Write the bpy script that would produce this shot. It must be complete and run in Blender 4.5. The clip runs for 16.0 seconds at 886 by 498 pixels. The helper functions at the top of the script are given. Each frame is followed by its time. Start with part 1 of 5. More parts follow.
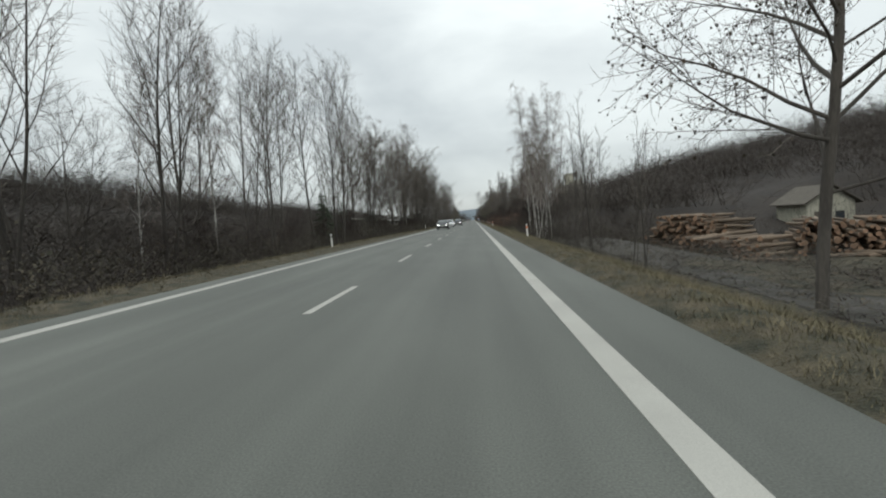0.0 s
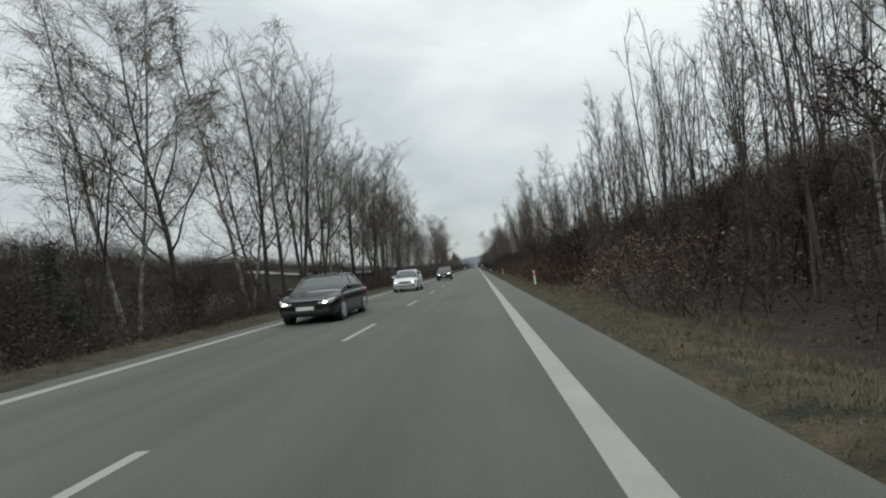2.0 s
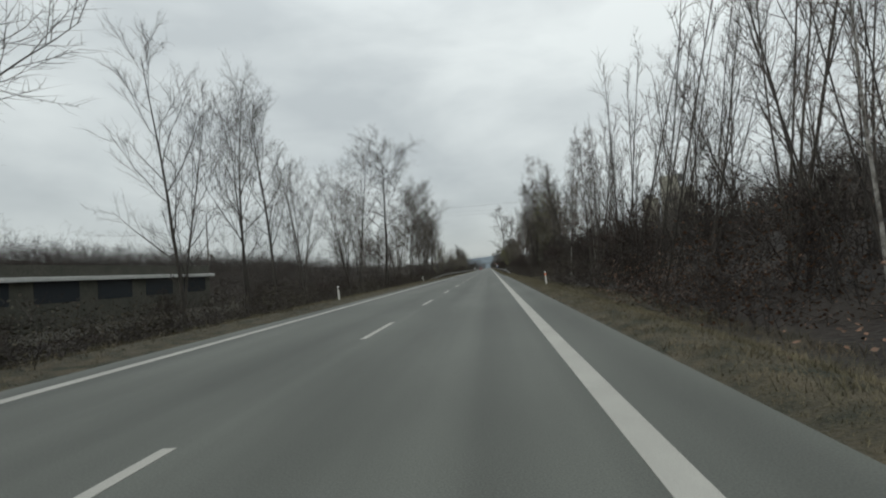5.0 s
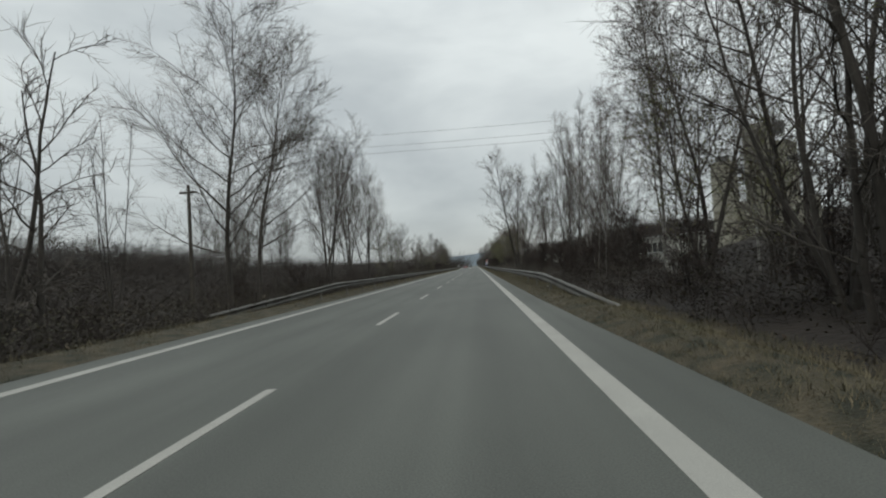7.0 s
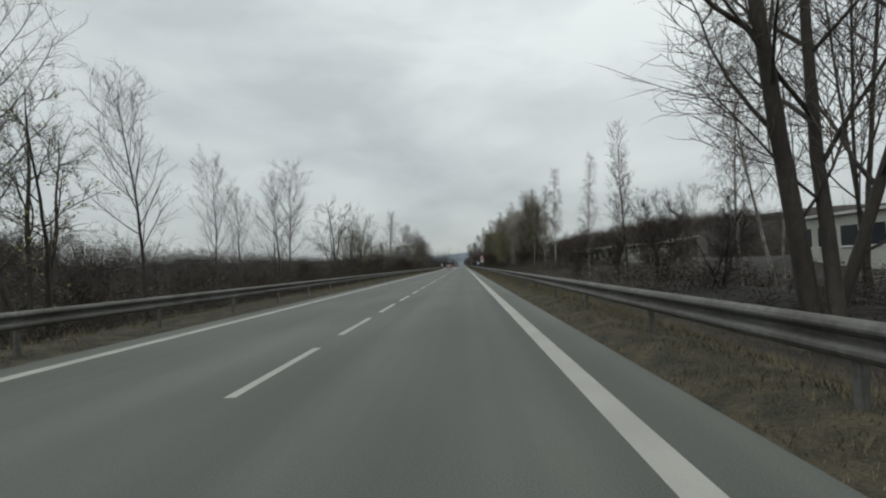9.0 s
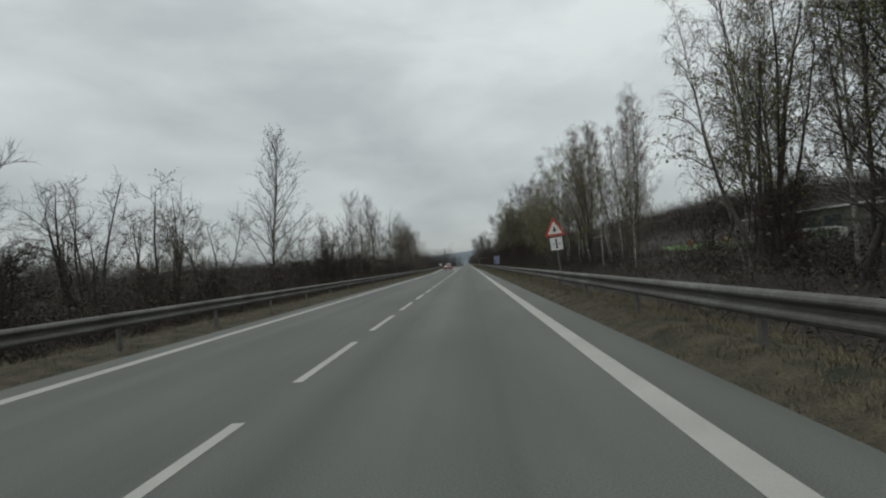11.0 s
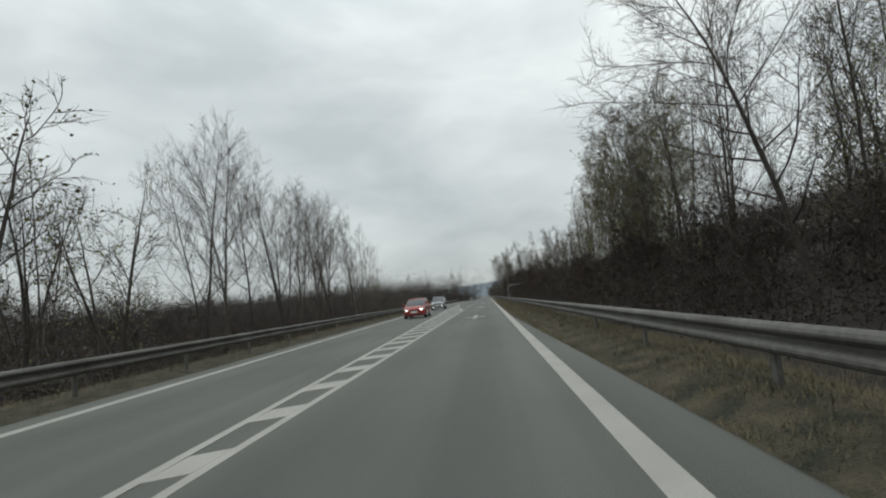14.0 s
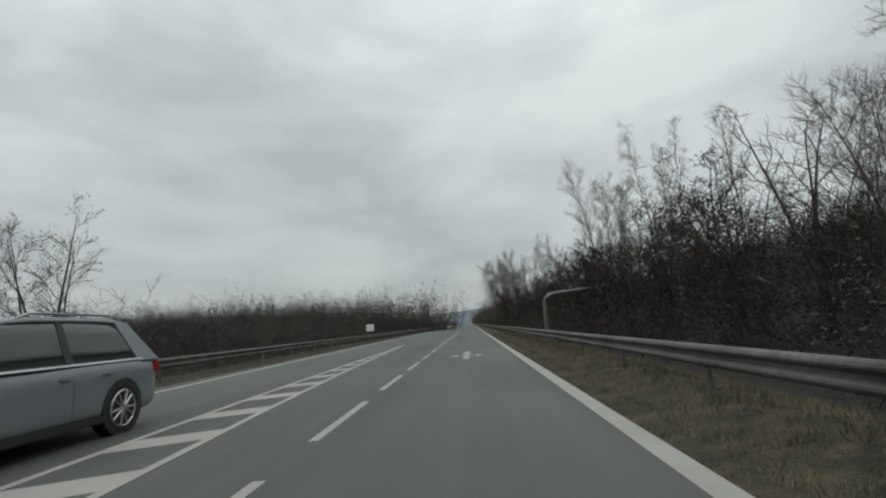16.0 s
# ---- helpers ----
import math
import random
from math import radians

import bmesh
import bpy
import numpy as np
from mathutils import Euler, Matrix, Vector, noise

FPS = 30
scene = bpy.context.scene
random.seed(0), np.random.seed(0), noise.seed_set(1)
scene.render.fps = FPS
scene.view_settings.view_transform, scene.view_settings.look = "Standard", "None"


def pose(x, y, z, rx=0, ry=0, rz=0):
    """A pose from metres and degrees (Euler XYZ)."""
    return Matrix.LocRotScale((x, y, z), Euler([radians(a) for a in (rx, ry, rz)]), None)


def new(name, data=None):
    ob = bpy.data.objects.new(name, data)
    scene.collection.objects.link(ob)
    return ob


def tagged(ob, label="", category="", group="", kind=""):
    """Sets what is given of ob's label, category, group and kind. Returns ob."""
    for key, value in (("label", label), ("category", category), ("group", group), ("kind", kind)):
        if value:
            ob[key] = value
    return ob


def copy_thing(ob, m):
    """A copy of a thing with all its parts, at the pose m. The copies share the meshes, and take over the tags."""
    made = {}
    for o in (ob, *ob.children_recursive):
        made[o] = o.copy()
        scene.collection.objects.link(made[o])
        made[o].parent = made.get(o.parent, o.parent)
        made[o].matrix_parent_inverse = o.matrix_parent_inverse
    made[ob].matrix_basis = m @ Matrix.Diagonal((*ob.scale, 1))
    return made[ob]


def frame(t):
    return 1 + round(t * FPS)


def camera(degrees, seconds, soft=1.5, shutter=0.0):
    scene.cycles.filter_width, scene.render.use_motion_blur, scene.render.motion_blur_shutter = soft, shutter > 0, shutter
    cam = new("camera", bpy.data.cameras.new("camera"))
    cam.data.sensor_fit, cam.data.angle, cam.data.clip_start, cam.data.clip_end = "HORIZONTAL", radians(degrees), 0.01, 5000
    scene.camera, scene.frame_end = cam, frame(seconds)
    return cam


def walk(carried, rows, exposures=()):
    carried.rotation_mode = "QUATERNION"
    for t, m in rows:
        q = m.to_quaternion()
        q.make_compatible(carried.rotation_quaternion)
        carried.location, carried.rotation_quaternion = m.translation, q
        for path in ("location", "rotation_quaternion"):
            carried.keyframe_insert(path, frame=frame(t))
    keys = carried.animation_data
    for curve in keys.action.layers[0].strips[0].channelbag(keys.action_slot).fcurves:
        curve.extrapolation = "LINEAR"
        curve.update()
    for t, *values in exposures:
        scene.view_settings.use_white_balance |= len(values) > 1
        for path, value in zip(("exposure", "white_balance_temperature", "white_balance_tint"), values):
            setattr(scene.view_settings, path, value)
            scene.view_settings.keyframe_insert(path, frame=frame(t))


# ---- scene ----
cam = camera(83.97, 16.0, soft=2.1)
# camera: t, x, y, yaw, pitch, roll; the eye rides at one height over the road
EYE_HEIGHT = 1.261
PATH_A = [
    (0, 2.51, 0.02, 3.59, -3.24, 2.81),
    (0.5, 2.54, 14.91, 4.06, -1.35, 3.86),
    (1, 2.63, 29.91, 4.73, 0.54, 4.9),
    (1.5, 2.79, 45.67, 4.76, 1.72, 5.47),
    (2, 2.83, 60.16, 4.05, 2.44, 4.92),
    (2.5, 2.84, 75.32, 4.18, 2.81, 4.7),
    (3, 2.73, 90.34, 4.04, 3.04, 4.42),
    (3.5, 2.71, 105.78, 4.48, 3.05, 3.73),
    (4, 2.7, 120.37, 5.23, 2.51, 4.39),
    (6.5, 2.45, 196.4, 5.18, 2.48, 2.93),
    (7, 2.39, 211.57, 3.87, 2.11, 3.51),
    (7.5, 2.44, 226.92, 3.48, 1.88, 3.8),
    (8, 2.44, 241.98, 2.98, 1.72, 3.78),
]
PATH_B = [
    (10.5, 2.23, 318.47, 2.13, 2.31, 0.27),
    (11, 2.12, 334.22, 2.9, 1.88, 4.25),
    (11.5, 2.14, 349.36, 3.72, 2.49, 7.01),
    (12, 2.19, 365.17, 2.87, 1.4, 7.77),
    (12.5, 2.26, 380.31, 1.69, 0.21, 10.03),
    (13, 2.49, 395.76, 3.49, 0.88, 12.63),
    (13.5, 2.61, 411.22, 6.53, 4.37, 8.99),
    (14, 2.59, 426.7, 5.19, 5.87, 5.53),
    (14.5, 2.52, 442.2, 5.13, 6.68, 4.22),
    (15, 2.27, 457.72, 4.19, 7.03, 3.57),
    (15.5, 2.05, 473.5, 3.92, 8.13, 3.32),
    (16, 1.96, 488.4, 3.22, 8.77, 3.65),
]
walk(cam, [(t, pose(x, y, EYE_HEIGHT, 90 + pitch, roll, yaw)) for t, x, y, yaw, pitch, roll in PATH_A + PATH_B],
     [(0.0, 0.3), (1.5, 0.22), (2.2, 0.08), (4.0, 0.05), (6.5, -0.15), (7.0, -0.1), (7.5, 0.02), (8.0, 0.02), (10.5, -0.26), (11.5, -0.2), (12.5, 0.04), (13.2, 0.12), (14.5, -0.12), (16.0, -0.25)])

# ---- world and light ----
world = bpy.data.worlds.new("overcast_sky")
scene.world = world
world.use_nodes = True
wt = world.node_tree
wt.nodes.clear()


def wnode(kind, **k):
    n = wt.nodes.new(kind)
    for key, value in k.items():
        n.inputs[key].default_value = value
    return n


w_out = wnode("ShaderNodeOutputWorld")
w_add = wnode("ShaderNodeAddShader")
w_sky = wt.nodes.new("ShaderNodeTexSky")
w_sky.sky_type, w_sky.sun_disc = "NISHITA", False
w_sky.sun_elevation, w_sky.sun_rotation = radians(48), radians(20)
w_bg1 = wnode("ShaderNodeBackground", Strength=0.006)
w_bg2 = wnode("ShaderNodeBackground", Strength=1.0)
w_tc = wt.nodes.new("ShaderNodeTexCoord")
w_sep = wt.nodes.new("ShaderNodeSeparateXYZ")
w_map = wnode("ShaderNodeMapping", Scale=(1.0, 1.0, 2.6), Location=(0.35, 0.1, 0.2))
w_noise = wnode("ShaderNodeTexNoise", Scale=2.6, Detail=6.0, Roughness=0.48, Distortion=0.25)
w_ramp = wt.nodes.new("ShaderNodeValToRGB")
w_ramp.color_ramp.elements[0].position, w_ramp.color_ramp.elements[0].color = 0.33, (0.76, 0.775, 0.79, 1)
w_ramp.color_ramp.elements[1].position, w_ramp.color_ramp.elements[1].color = 0.66, (1.13, 1.13, 1.12, 1)
w_lift = wt.nodes.new("ShaderNodeValToRGB")
w_lift.color_ramp.elements[0].position, w_lift.color_ramp.elements[0].color = 0.0, (0.44, 0.475, 0.475, 1)
w_lift.color_ramp.elements[1].position, w_lift.color_ramp.elements[1].color = 1.0, (1.5, 1.6, 1.6, 1)
for pos, c in ((0.06, (0.51, 0.55, 0.55, 1)), (0.2, (0.605, 0.65, 0.65, 1)), (0.45, (0.72, 0.77, 0.77, 1))):
    e = w_lift.color_ramp.elements.new(pos)
    e.color = c
w_mul = wt.nodes.new("ShaderNodeMixRGB")
w_mul.blend_type = "MULTIPLY"
w_mul.inputs[0].default_value = 1.0
wt.links.new(w_tc.outputs["Generated"], w_map.inputs[0])
wt.links.new(w_map.outputs[0], w_noise.inputs["Vector"])
wt.links.new(w_noise.outputs[0], w_ramp.inputs[0])
wt.links.new(w_tc.outputs["Generated"], w_sep.inputs[0])
wt.links.new(w_sep.outputs["Z"], w_lift.inputs[0])
wt.links.new(w_lift.outputs[0], w_mul.inputs[1])
wt.links.new(w_ramp.outputs[0], w_mul.inputs[2])
wt.links.new(w_mul.outputs[0], w_bg2.inputs[0])
wt.links.new(w_sky.outputs[0], w_bg1.inputs[0])
wt.links.new(w_bg1.outputs[0], w_add.inputs[0])
wt.links.new(w_bg2.outputs[0], w_add.inputs[1])
wt.links.new(w_add.outputs[0], w_out.inputs[0])

sun_data = bpy.data.lights.new("sun", "SUN")
sun_data.energy, sun_data.angle, sun_data.color = 0.8, radians(25), (1.0, 0.98, 0.95)
sun = new("sun", sun_data)
sun.matrix_world = pose(0, 0, 60, 42, 0, -20)


# ---- materials ----
def material(name, color, color2=None, rough=0.85, metal=0.0, scale=3.0, fine=40.0, bump=0.3, bump_dist=0.01,
             stretch=(1, 1, 1), spread=0.25, per_object=0.0, spec=0.4, per_island=0.0):
    """Two-scale mottled surface: colour to colour2 by a coarse noise, speckled by a fine one, with bump."""
    m = bpy.data.materials.new(name)
    m.use_nodes = True
    t = m.node_tree
    bsdf = t.nodes["Principled BSDF"]
    color2 = color2 or tuple(c * 0.7 for c in color)
    tc = t.nodes.new("ShaderNodeTexCoord")
    mp = t.nodes.new("ShaderNodeMapping")
    mp.inputs["Scale"].default_value = stretch
    t.links.new(tc.outputs["Object"], mp.inputs[0])
    n1 = t.nodes.new("ShaderNodeTexNoise")
    n1.inputs["Scale"].default_value, n1.inputs["Detail"].default_value = scale, 5
    n2 = t.nodes.new("ShaderNodeTexNoise")
    n2.inputs["Scale"].default_value, n2.inputs["Detail"].default_value = fine, 3
    for n in (n1, n2):
        t.links.new(mp.outputs[0], n.inputs["Vector"])
    r = t.nodes.new("ShaderNodeValToRGB")
    r.color_ramp.elements[0].position, r.color_ramp.elements[0].color = 0.5 - spread, (*color, 1)
    r.color_ramp.elements[1].position, r.color_ramp.elements[1].color = 0.5 + spread, (*color2, 1)
    t.links.new(n1.outputs[0], r.inputs[0])
    mix = t.nodes.new("ShaderNodeMixRGB")
    mix.blend_type = "OVERLAY"
    mix.inputs[0].default_value = 0.55
    t.links.new(r.outputs[0], mix.inputs[1])
    t.links.new(n2.outputs[0], mix.inputs[2])
    last = mix.outputs[0]
    if per_object or per_island:
        hsv = t.nodes.new("ShaderNodeHueSaturation")
        mr = t.nodes.new("ShaderNodeMapRange")
        amount = per_object or per_island
        mr.inputs["To Min"].default_value, mr.inputs["To Max"].default_value = 1 - amount, 1 + amount
        if per_object:
            t.links.new(t.nodes.new("ShaderNodeObjectInfo").outputs["Random"], mr.inputs[0])
        else:
            t.links.new(t.nodes.new("ShaderNodeNewGeometry").outputs["Random Per Island"], mr.inputs[0])
        t.links.new(mr.outputs[0], hsv.inputs["Value"])
        t.links.new(last, hsv.inputs["Color"])
        last = hsv.outputs[0]
    t.links.new(last, bsdf.inputs["Base Color"])
    bsdf.inputs["Roughness"].default_value = rough
    bsdf.inputs["Metallic"].default_value = metal
    bsdf.inputs["Specular IOR Level"].default_value = spec
    if bump:
        b = t.nodes.new("ShaderNodeBump")
        b.inputs["Strength"].default_value, b.inputs["Distance"].default_value = bump, bump_dist
        t.links.new(n2.outputs[0], b.inputs["Height"])
        t.links.new(b.outputs[0], bsdf.inputs["Normal"])
    return m


def plain(name, color, rough=0.5, metal=0.0, coat=0.0, emit=0.0, spec=0.5):
    m = bpy.data.materials.new(name)
    m.use_nodes = True
    b = m.node_tree.nodes["Principled BSDF"]
    b.inputs["Base Color"].default_value = (*color, 1)
    b.inputs["Roughness"].default_value, b.inputs["Metallic"].default_value = rough, metal
    b.inputs["Coat Weight"].default_value = coat
    b.inputs["Specular IOR Level"].default_value = spec
    if emit:
        b.inputs["Emission Color"].default_value = (*color, 1)
        b.inputs["Emission Strength"].default_value = emit
    return m




def asphalt_material():
    """Worn asphalt: lengthwise tracks, dull patches and fine aggregate."""
    m = bpy.data.materials.new("worn_asphalt")
    m.use_nodes = True
    t = m.node_tree
    bsdf = t.nodes["Principled BSDF"]
    tc = t.nodes.new("ShaderNodeTexCoord")

    def noise_at(stretch, scale, detail):
        mp = t.nodes.new("ShaderNodeMapping")
        mp.inputs["Scale"].default_value = stretch
        n = t.nodes.new("ShaderNodeTexNoise")
        n.inputs["Scale"].default_value, n.inputs["Detail"].default_value = scale, detail
        t.links.new(tc.outputs["Object"], mp.inputs[0])
        t.links.new(mp.outputs[0], n.inputs["Vector"])
        return n.outputs[0]

    def ramp(source, p0, c0, p1, c1):
        r = t.nodes.new("ShaderNodeValToRGB")
        r.color_ramp.elements[0].position, r.color_ramp.elements[0].color = p0, (*c0, 1)
        r.color_ramp.elements[1].position, r.color_ramp.elements[1].color = p1, (*c1, 1)
        t.links.new(source, r.inputs[0])
        return r.outputs[0]

    def times(x, y):
        k = t.nodes.new("ShaderNodeMixRGB")
        k.blend_type = "MULTIPLY"
        k.inputs[0].default_value = 1.0
        t.links.new(x, k.inputs[1])
        t.links.new(y, k.inputs[2])
        return k.outputs[0]

    tracks = ramp(noise_at((1, 0.008, 1), 1.1, 3), 0.35, (0.064, 0.0675, 0.059), 0.68, (0.092, 0.097, 0.085))
    patches = ramp(noise_at((1, 0.3, 1), 0.5, 6), 0.36, (0.84, 0.84, 0.84), 0.66, (1.1, 1.1, 1.1))
    stone = noise_at((1, 1, 1), 70, 2)
    grain = ramp(stone, 0.3, (0.72, 0.72, 0.72), 0.72, (1.25, 1.25, 1.25))
    t.links.new(times(times(tracks, patches), grain), bsdf.inputs["Base Color"])
    bsdf.inputs["Roughness"].default_value = 0.72
    bsdf.inputs["Specular IOR Level"].default_value = 0.4
    bp = t.nodes.new("ShaderNodeBump")
    bp.inputs["Strength"].default_value, bp.inputs["Distance"].default_value = 0.4, 0.005
    t.links.new(stone, bp.inputs["Height"])
    t.links.new(bp.outputs[0], bsdf.inputs["Normal"])
    return m


ASPHALT = asphalt_material()
PAINT_WHITE = material("road_paint", (0.32, 0.315, 0.285), (0.25, 0.245, 0.222), 0.7, scale=1.1, fine=300, bump=0)
SOIL = material("soil_and_litter", (0.013, 0.0105, 0.009), (0.026, 0.02, 0.015), 0.95, scale=0.35, fine=6, bump=0.8, bump_dist=0.08)
VERGE = material("verge_turf", (0.017, 0.019, 0.0105), (0.078, 0.064, 0.04), 0.95, scale=2.2, fine=26, bump=1.0, bump_dist=0.06, spread=0.17)
FIELD = material("wet_meadow", (0.02, 0.02, 0.013), (0.036, 0.031, 0.021), 0.95, scale=0.05, fine=1.2, bump=0.6, bump_dist=0.1)
GRASS = material("grass_blades", (0.05, 0.053, 0.028), (0.165, 0.132, 0.082), 0.85, scale=1.3, fine=5, bump=0, per_island=0.35)
BARK = material("grey_brown_bark", (0.033, 0.029, 0.025), (0.072, 0.064, 0.054), 0.9, scale=3, fine=22, bump=0.8, bump_dist=0.02, stretch=(1, 1, 0.25), per_object=0.25)
TWIG = material("bare_twigs", (0.067, 0.058, 0.048), (0.108, 0.095, 0.079), 0.85, scale=1.0, fine=8, bump=0, per_object=0.25)
BIRCH_TWIG = material("birch_twigs", (0.105, 0.084, 0.072), (0.16, 0.132, 0.114), 0.85, scale=1.0, fine=8, bump=0, per_object=0.2)
BIRCH_BARK = material("white_birch_bark", (0.36, 0.35, 0.32), (0.08, 0.07, 0.06), 0.75, scale=5, fine=30, bump=0.4, bump_dist=0.01, stretch=(1, 1, 0.9), spread=0.16, per_object=0.12)
SCRUB = material("bramble_stems", (0.021, 0.0168, 0.0142), (0.042, 0.0335, 0.0285), 0.9, scale=0.6, fine=6, bump=0, per_island=0.35)
DEAD_LEAF = material("withered_leaves", (0.05, 0.035, 0.023), (0.035, 0.036, 0.02), 0.85, scale=0.5, fine=3, bump=0, per_island=0.5)
LAST_LEAF = material("last_autumn_leaves", (0.19, 0.175, 0.055), (0.11, 0.135, 0.045), 0.8, scale=0.7, fine=4, bump=0, per_island=0.5)
BEECH_LEAF = material("withered_beech_leaves", (0.19, 0.1, 0.062), (0.085, 0.058, 0.04), 0.8, scale=0.4, fine=4, bump=0, per_island=0.6)
RUSSET = material("russet_withered_leaves", (0.055, 0.032, 0.023), (0.037, 0.027, 0.018), 0.85, scale=0.5, fine=4, bump=0, per_island=0.6)
COPPER = material("copper_leaves", (0.42, 0.17, 0.05), (0.28, 0.11, 0.04), 0.8, scale=1.5, fine=6, bump=0, per_island=0.4)
EVERGREEN = material("spruce_needles", (0.02, 0.034, 0.016), (0.035, 0.05, 0.025), 0.8, scale=0.8, fine=9, bump=0, per_island=0.4)
# pale blue base colour paints the distance haze onto the far hills
HAZE_HILL = material("far_hill_haze_tint", (0.1, 0.125, 0.145), (0.13, 0.155, 0.175), 1.0, scale=0.01, fine=0.08, bump=0)
ZINC = material("weathered_zinc", (0.135, 0.134, 0.124), (0.055, 0.05, 0.043), 0.72, metal=0.05, scale=1.1, fine=14, bump=0.15, bump_dist=0.003)
POST_WHITE = material("white_plastic", (0.7, 0.7, 0.67), (0.55, 0.55, 0.5), 0.5, scale=4, fine=40, bump=0.05)
BLACK = plain("black_band", (0.02, 0.02, 0.02), 0.5)
ORANGE = plain("orange_reflector", (0.75, 0.16, 0.03), 0.3)


# ---- helpers of this scene ----
def mesh_from(name, verts, faces, mats, slots=None, smooth=False):
    me = bpy.data.meshes.new(name)
    me.from_pydata(verts, [], faces)
    for m in mats:
        me.materials.append(m)
    if slots is not None:
        me.polygons.foreach_set("material_index", slots)
    if smooth:
        me.polygons.foreach_set("use_smooth", [True] * len(me.polygons))
    me.update()
    return me


def part(name, bm, mat, parent, label=""):
    """Links a bmesh as one mesh object under a thing or a part."""
    me = bpy.data.meshes.new(name)
    bm.to_mesh(me)
    bm.free()
    me.materials.append(mat)
    ob = new(name, me)
    ob.parent = parent
    return tagged(ob, label)


def box(x0, x1, y0, y1, z0, z1, bevel=0.0, bm=None):
    bm = bm or bmesh.new()
    m = Matrix.Translation(((x0 + x1) / 2, (y0 + y1) / 2, (z0 + z1) / 2)) @ Matrix.Diagonal((x1 - x0, y1 - y0, z1 - z0, 1))
    r = bmesh.ops.create_cube(bm, size=1, matrix=m)
    if bevel:
        edges = {e for vert in r["verts"] for e in vert.link_edges}
        bmesh.ops.bevel(bm, geom=list(edges), offset=bevel, segments=2, affect="EDGES")
    return bm


def rod(a, b, r0, r1=None, sides=8, bm=None, caps=True):
    bm = bm or bmesh.new()
    a, b = Vector(a), Vector(b)
    r1 = r0 if r1 is None else r1
    m = Matrix.Translation((a + b) / 2) @ (b - a).to_track_quat("Z", "Y").to_matrix().to_4x4()
    bmesh.ops.create_cone(bm, cap_ends=caps, segments=sides, radius1=r0, radius2=r1, depth=(b - a).length, matrix=m)
    return bm


def sheet(points, z0, z1, bm=None):
    """A flat slab from an outline of (x, y) points, from z0 up to z1."""
    bm = bm or bmesh.new()
    low = [bm.verts.new((x, y, z0)) for x, y in points]
    high = [bm.verts.new((x, y, z1)) for x, y in points]
    bm.faces.new(low[::-1])
    bm.faces.new(high)
    n = len(points)
    for i in range(n):
        bm.faces.new((low[i], low[(i + 1) % n], high[(i + 1) % n], high[i]))
    bmesh.ops.recalc_face_normals(bm, faces=bm.faces)
    return bm


def clamp(a, lo=0.0, hi=1.0):
    return max(lo, min(hi, a))


def ease(a, b, x):
    s = clamp((x - a) / (b - a))
    return s * s * (3 - 2 * s)


def island_left(y):
    """How far the painted island pushes the oncoming lane to the left."""
    return -2.75 * clamp((y - 417) / 82) - 0.25 * clamp((y - 499) / 26)


def left_edge(y):
    return -3.5 + island_left(y) * 1.0


def ground_z(x, y):
    """Height of the ground beside the road."""
    bump = 0.1 * noise.noise((x * 0.35, y * 0.35, 1.0)) + 0.35 * noise.noise((x * 0.06, y * 0.06, 4.0))
    if x > 4.2:
        s = x - 4.2
        base = -0.06 + 0.16 * ease(0.3, 1.0, s) - 0.55 * ease(1.2, 3.2, s)
        if s > 3.2:
            yard = ease(70, 50, y)
            base += (1 - yard) * 0.6 * ease(3.5, 7, s) + (1 - yard) * (2.0 - 1.5 * ease(310, 330, y) * ease(430, 412, y)) * ease(7, 16, s) - yard * (0.35 + 1.1 * ease(8, 13, s))
            dale = ease(238, 256, y) * ease(332, 314, y)
            base -= dale * 2.6 * ease(6, 15, s)
            hill = 0.22 * max(0.0, x - 26) * (1 if x < 140 else 140 / x) * ease(26, 60, x)
            hill *= 1 - 0.97 * ease(225, 262, y) * ease(445, 405, y) * (ease(115, 85, x) + (1 - ease(115, 85, x)) * ease(318, 345, y) * ease(260, 170, x))
            hill *= (0.62 + 0.38 * ease(60, 150, y)) * (1 - 0.3 * ease(380, 420, y))
            base += hill * (1.0 - 0.5 * ease(300, 360, y) * ease(480, 420, y) + 0.1 * math.sin(y * 0.012))
        return base + bump * ease(1.0, 5.0, s) * (1 if y > 62 or s > 16 else 0.25)
    edge = min(-4.7, left_edge(y) - 1.2)
    s = edge - x
    if s < 0:
        return -0.12
    base = -0.06 + 0.1 * ease(0.2, 0.9, s) - 0.85 * ease(1.4, 5, s)
    hill = 0.22 * max(0.0, -x - 45) * (1 if x > -170 else 170 / -x) * ease(45, 85, -x) * ease(560, 330, y) * (1 - 0.4 * ease(140, 240, y))
    return base + hill + bump * ease(1.0, 5.0, s)


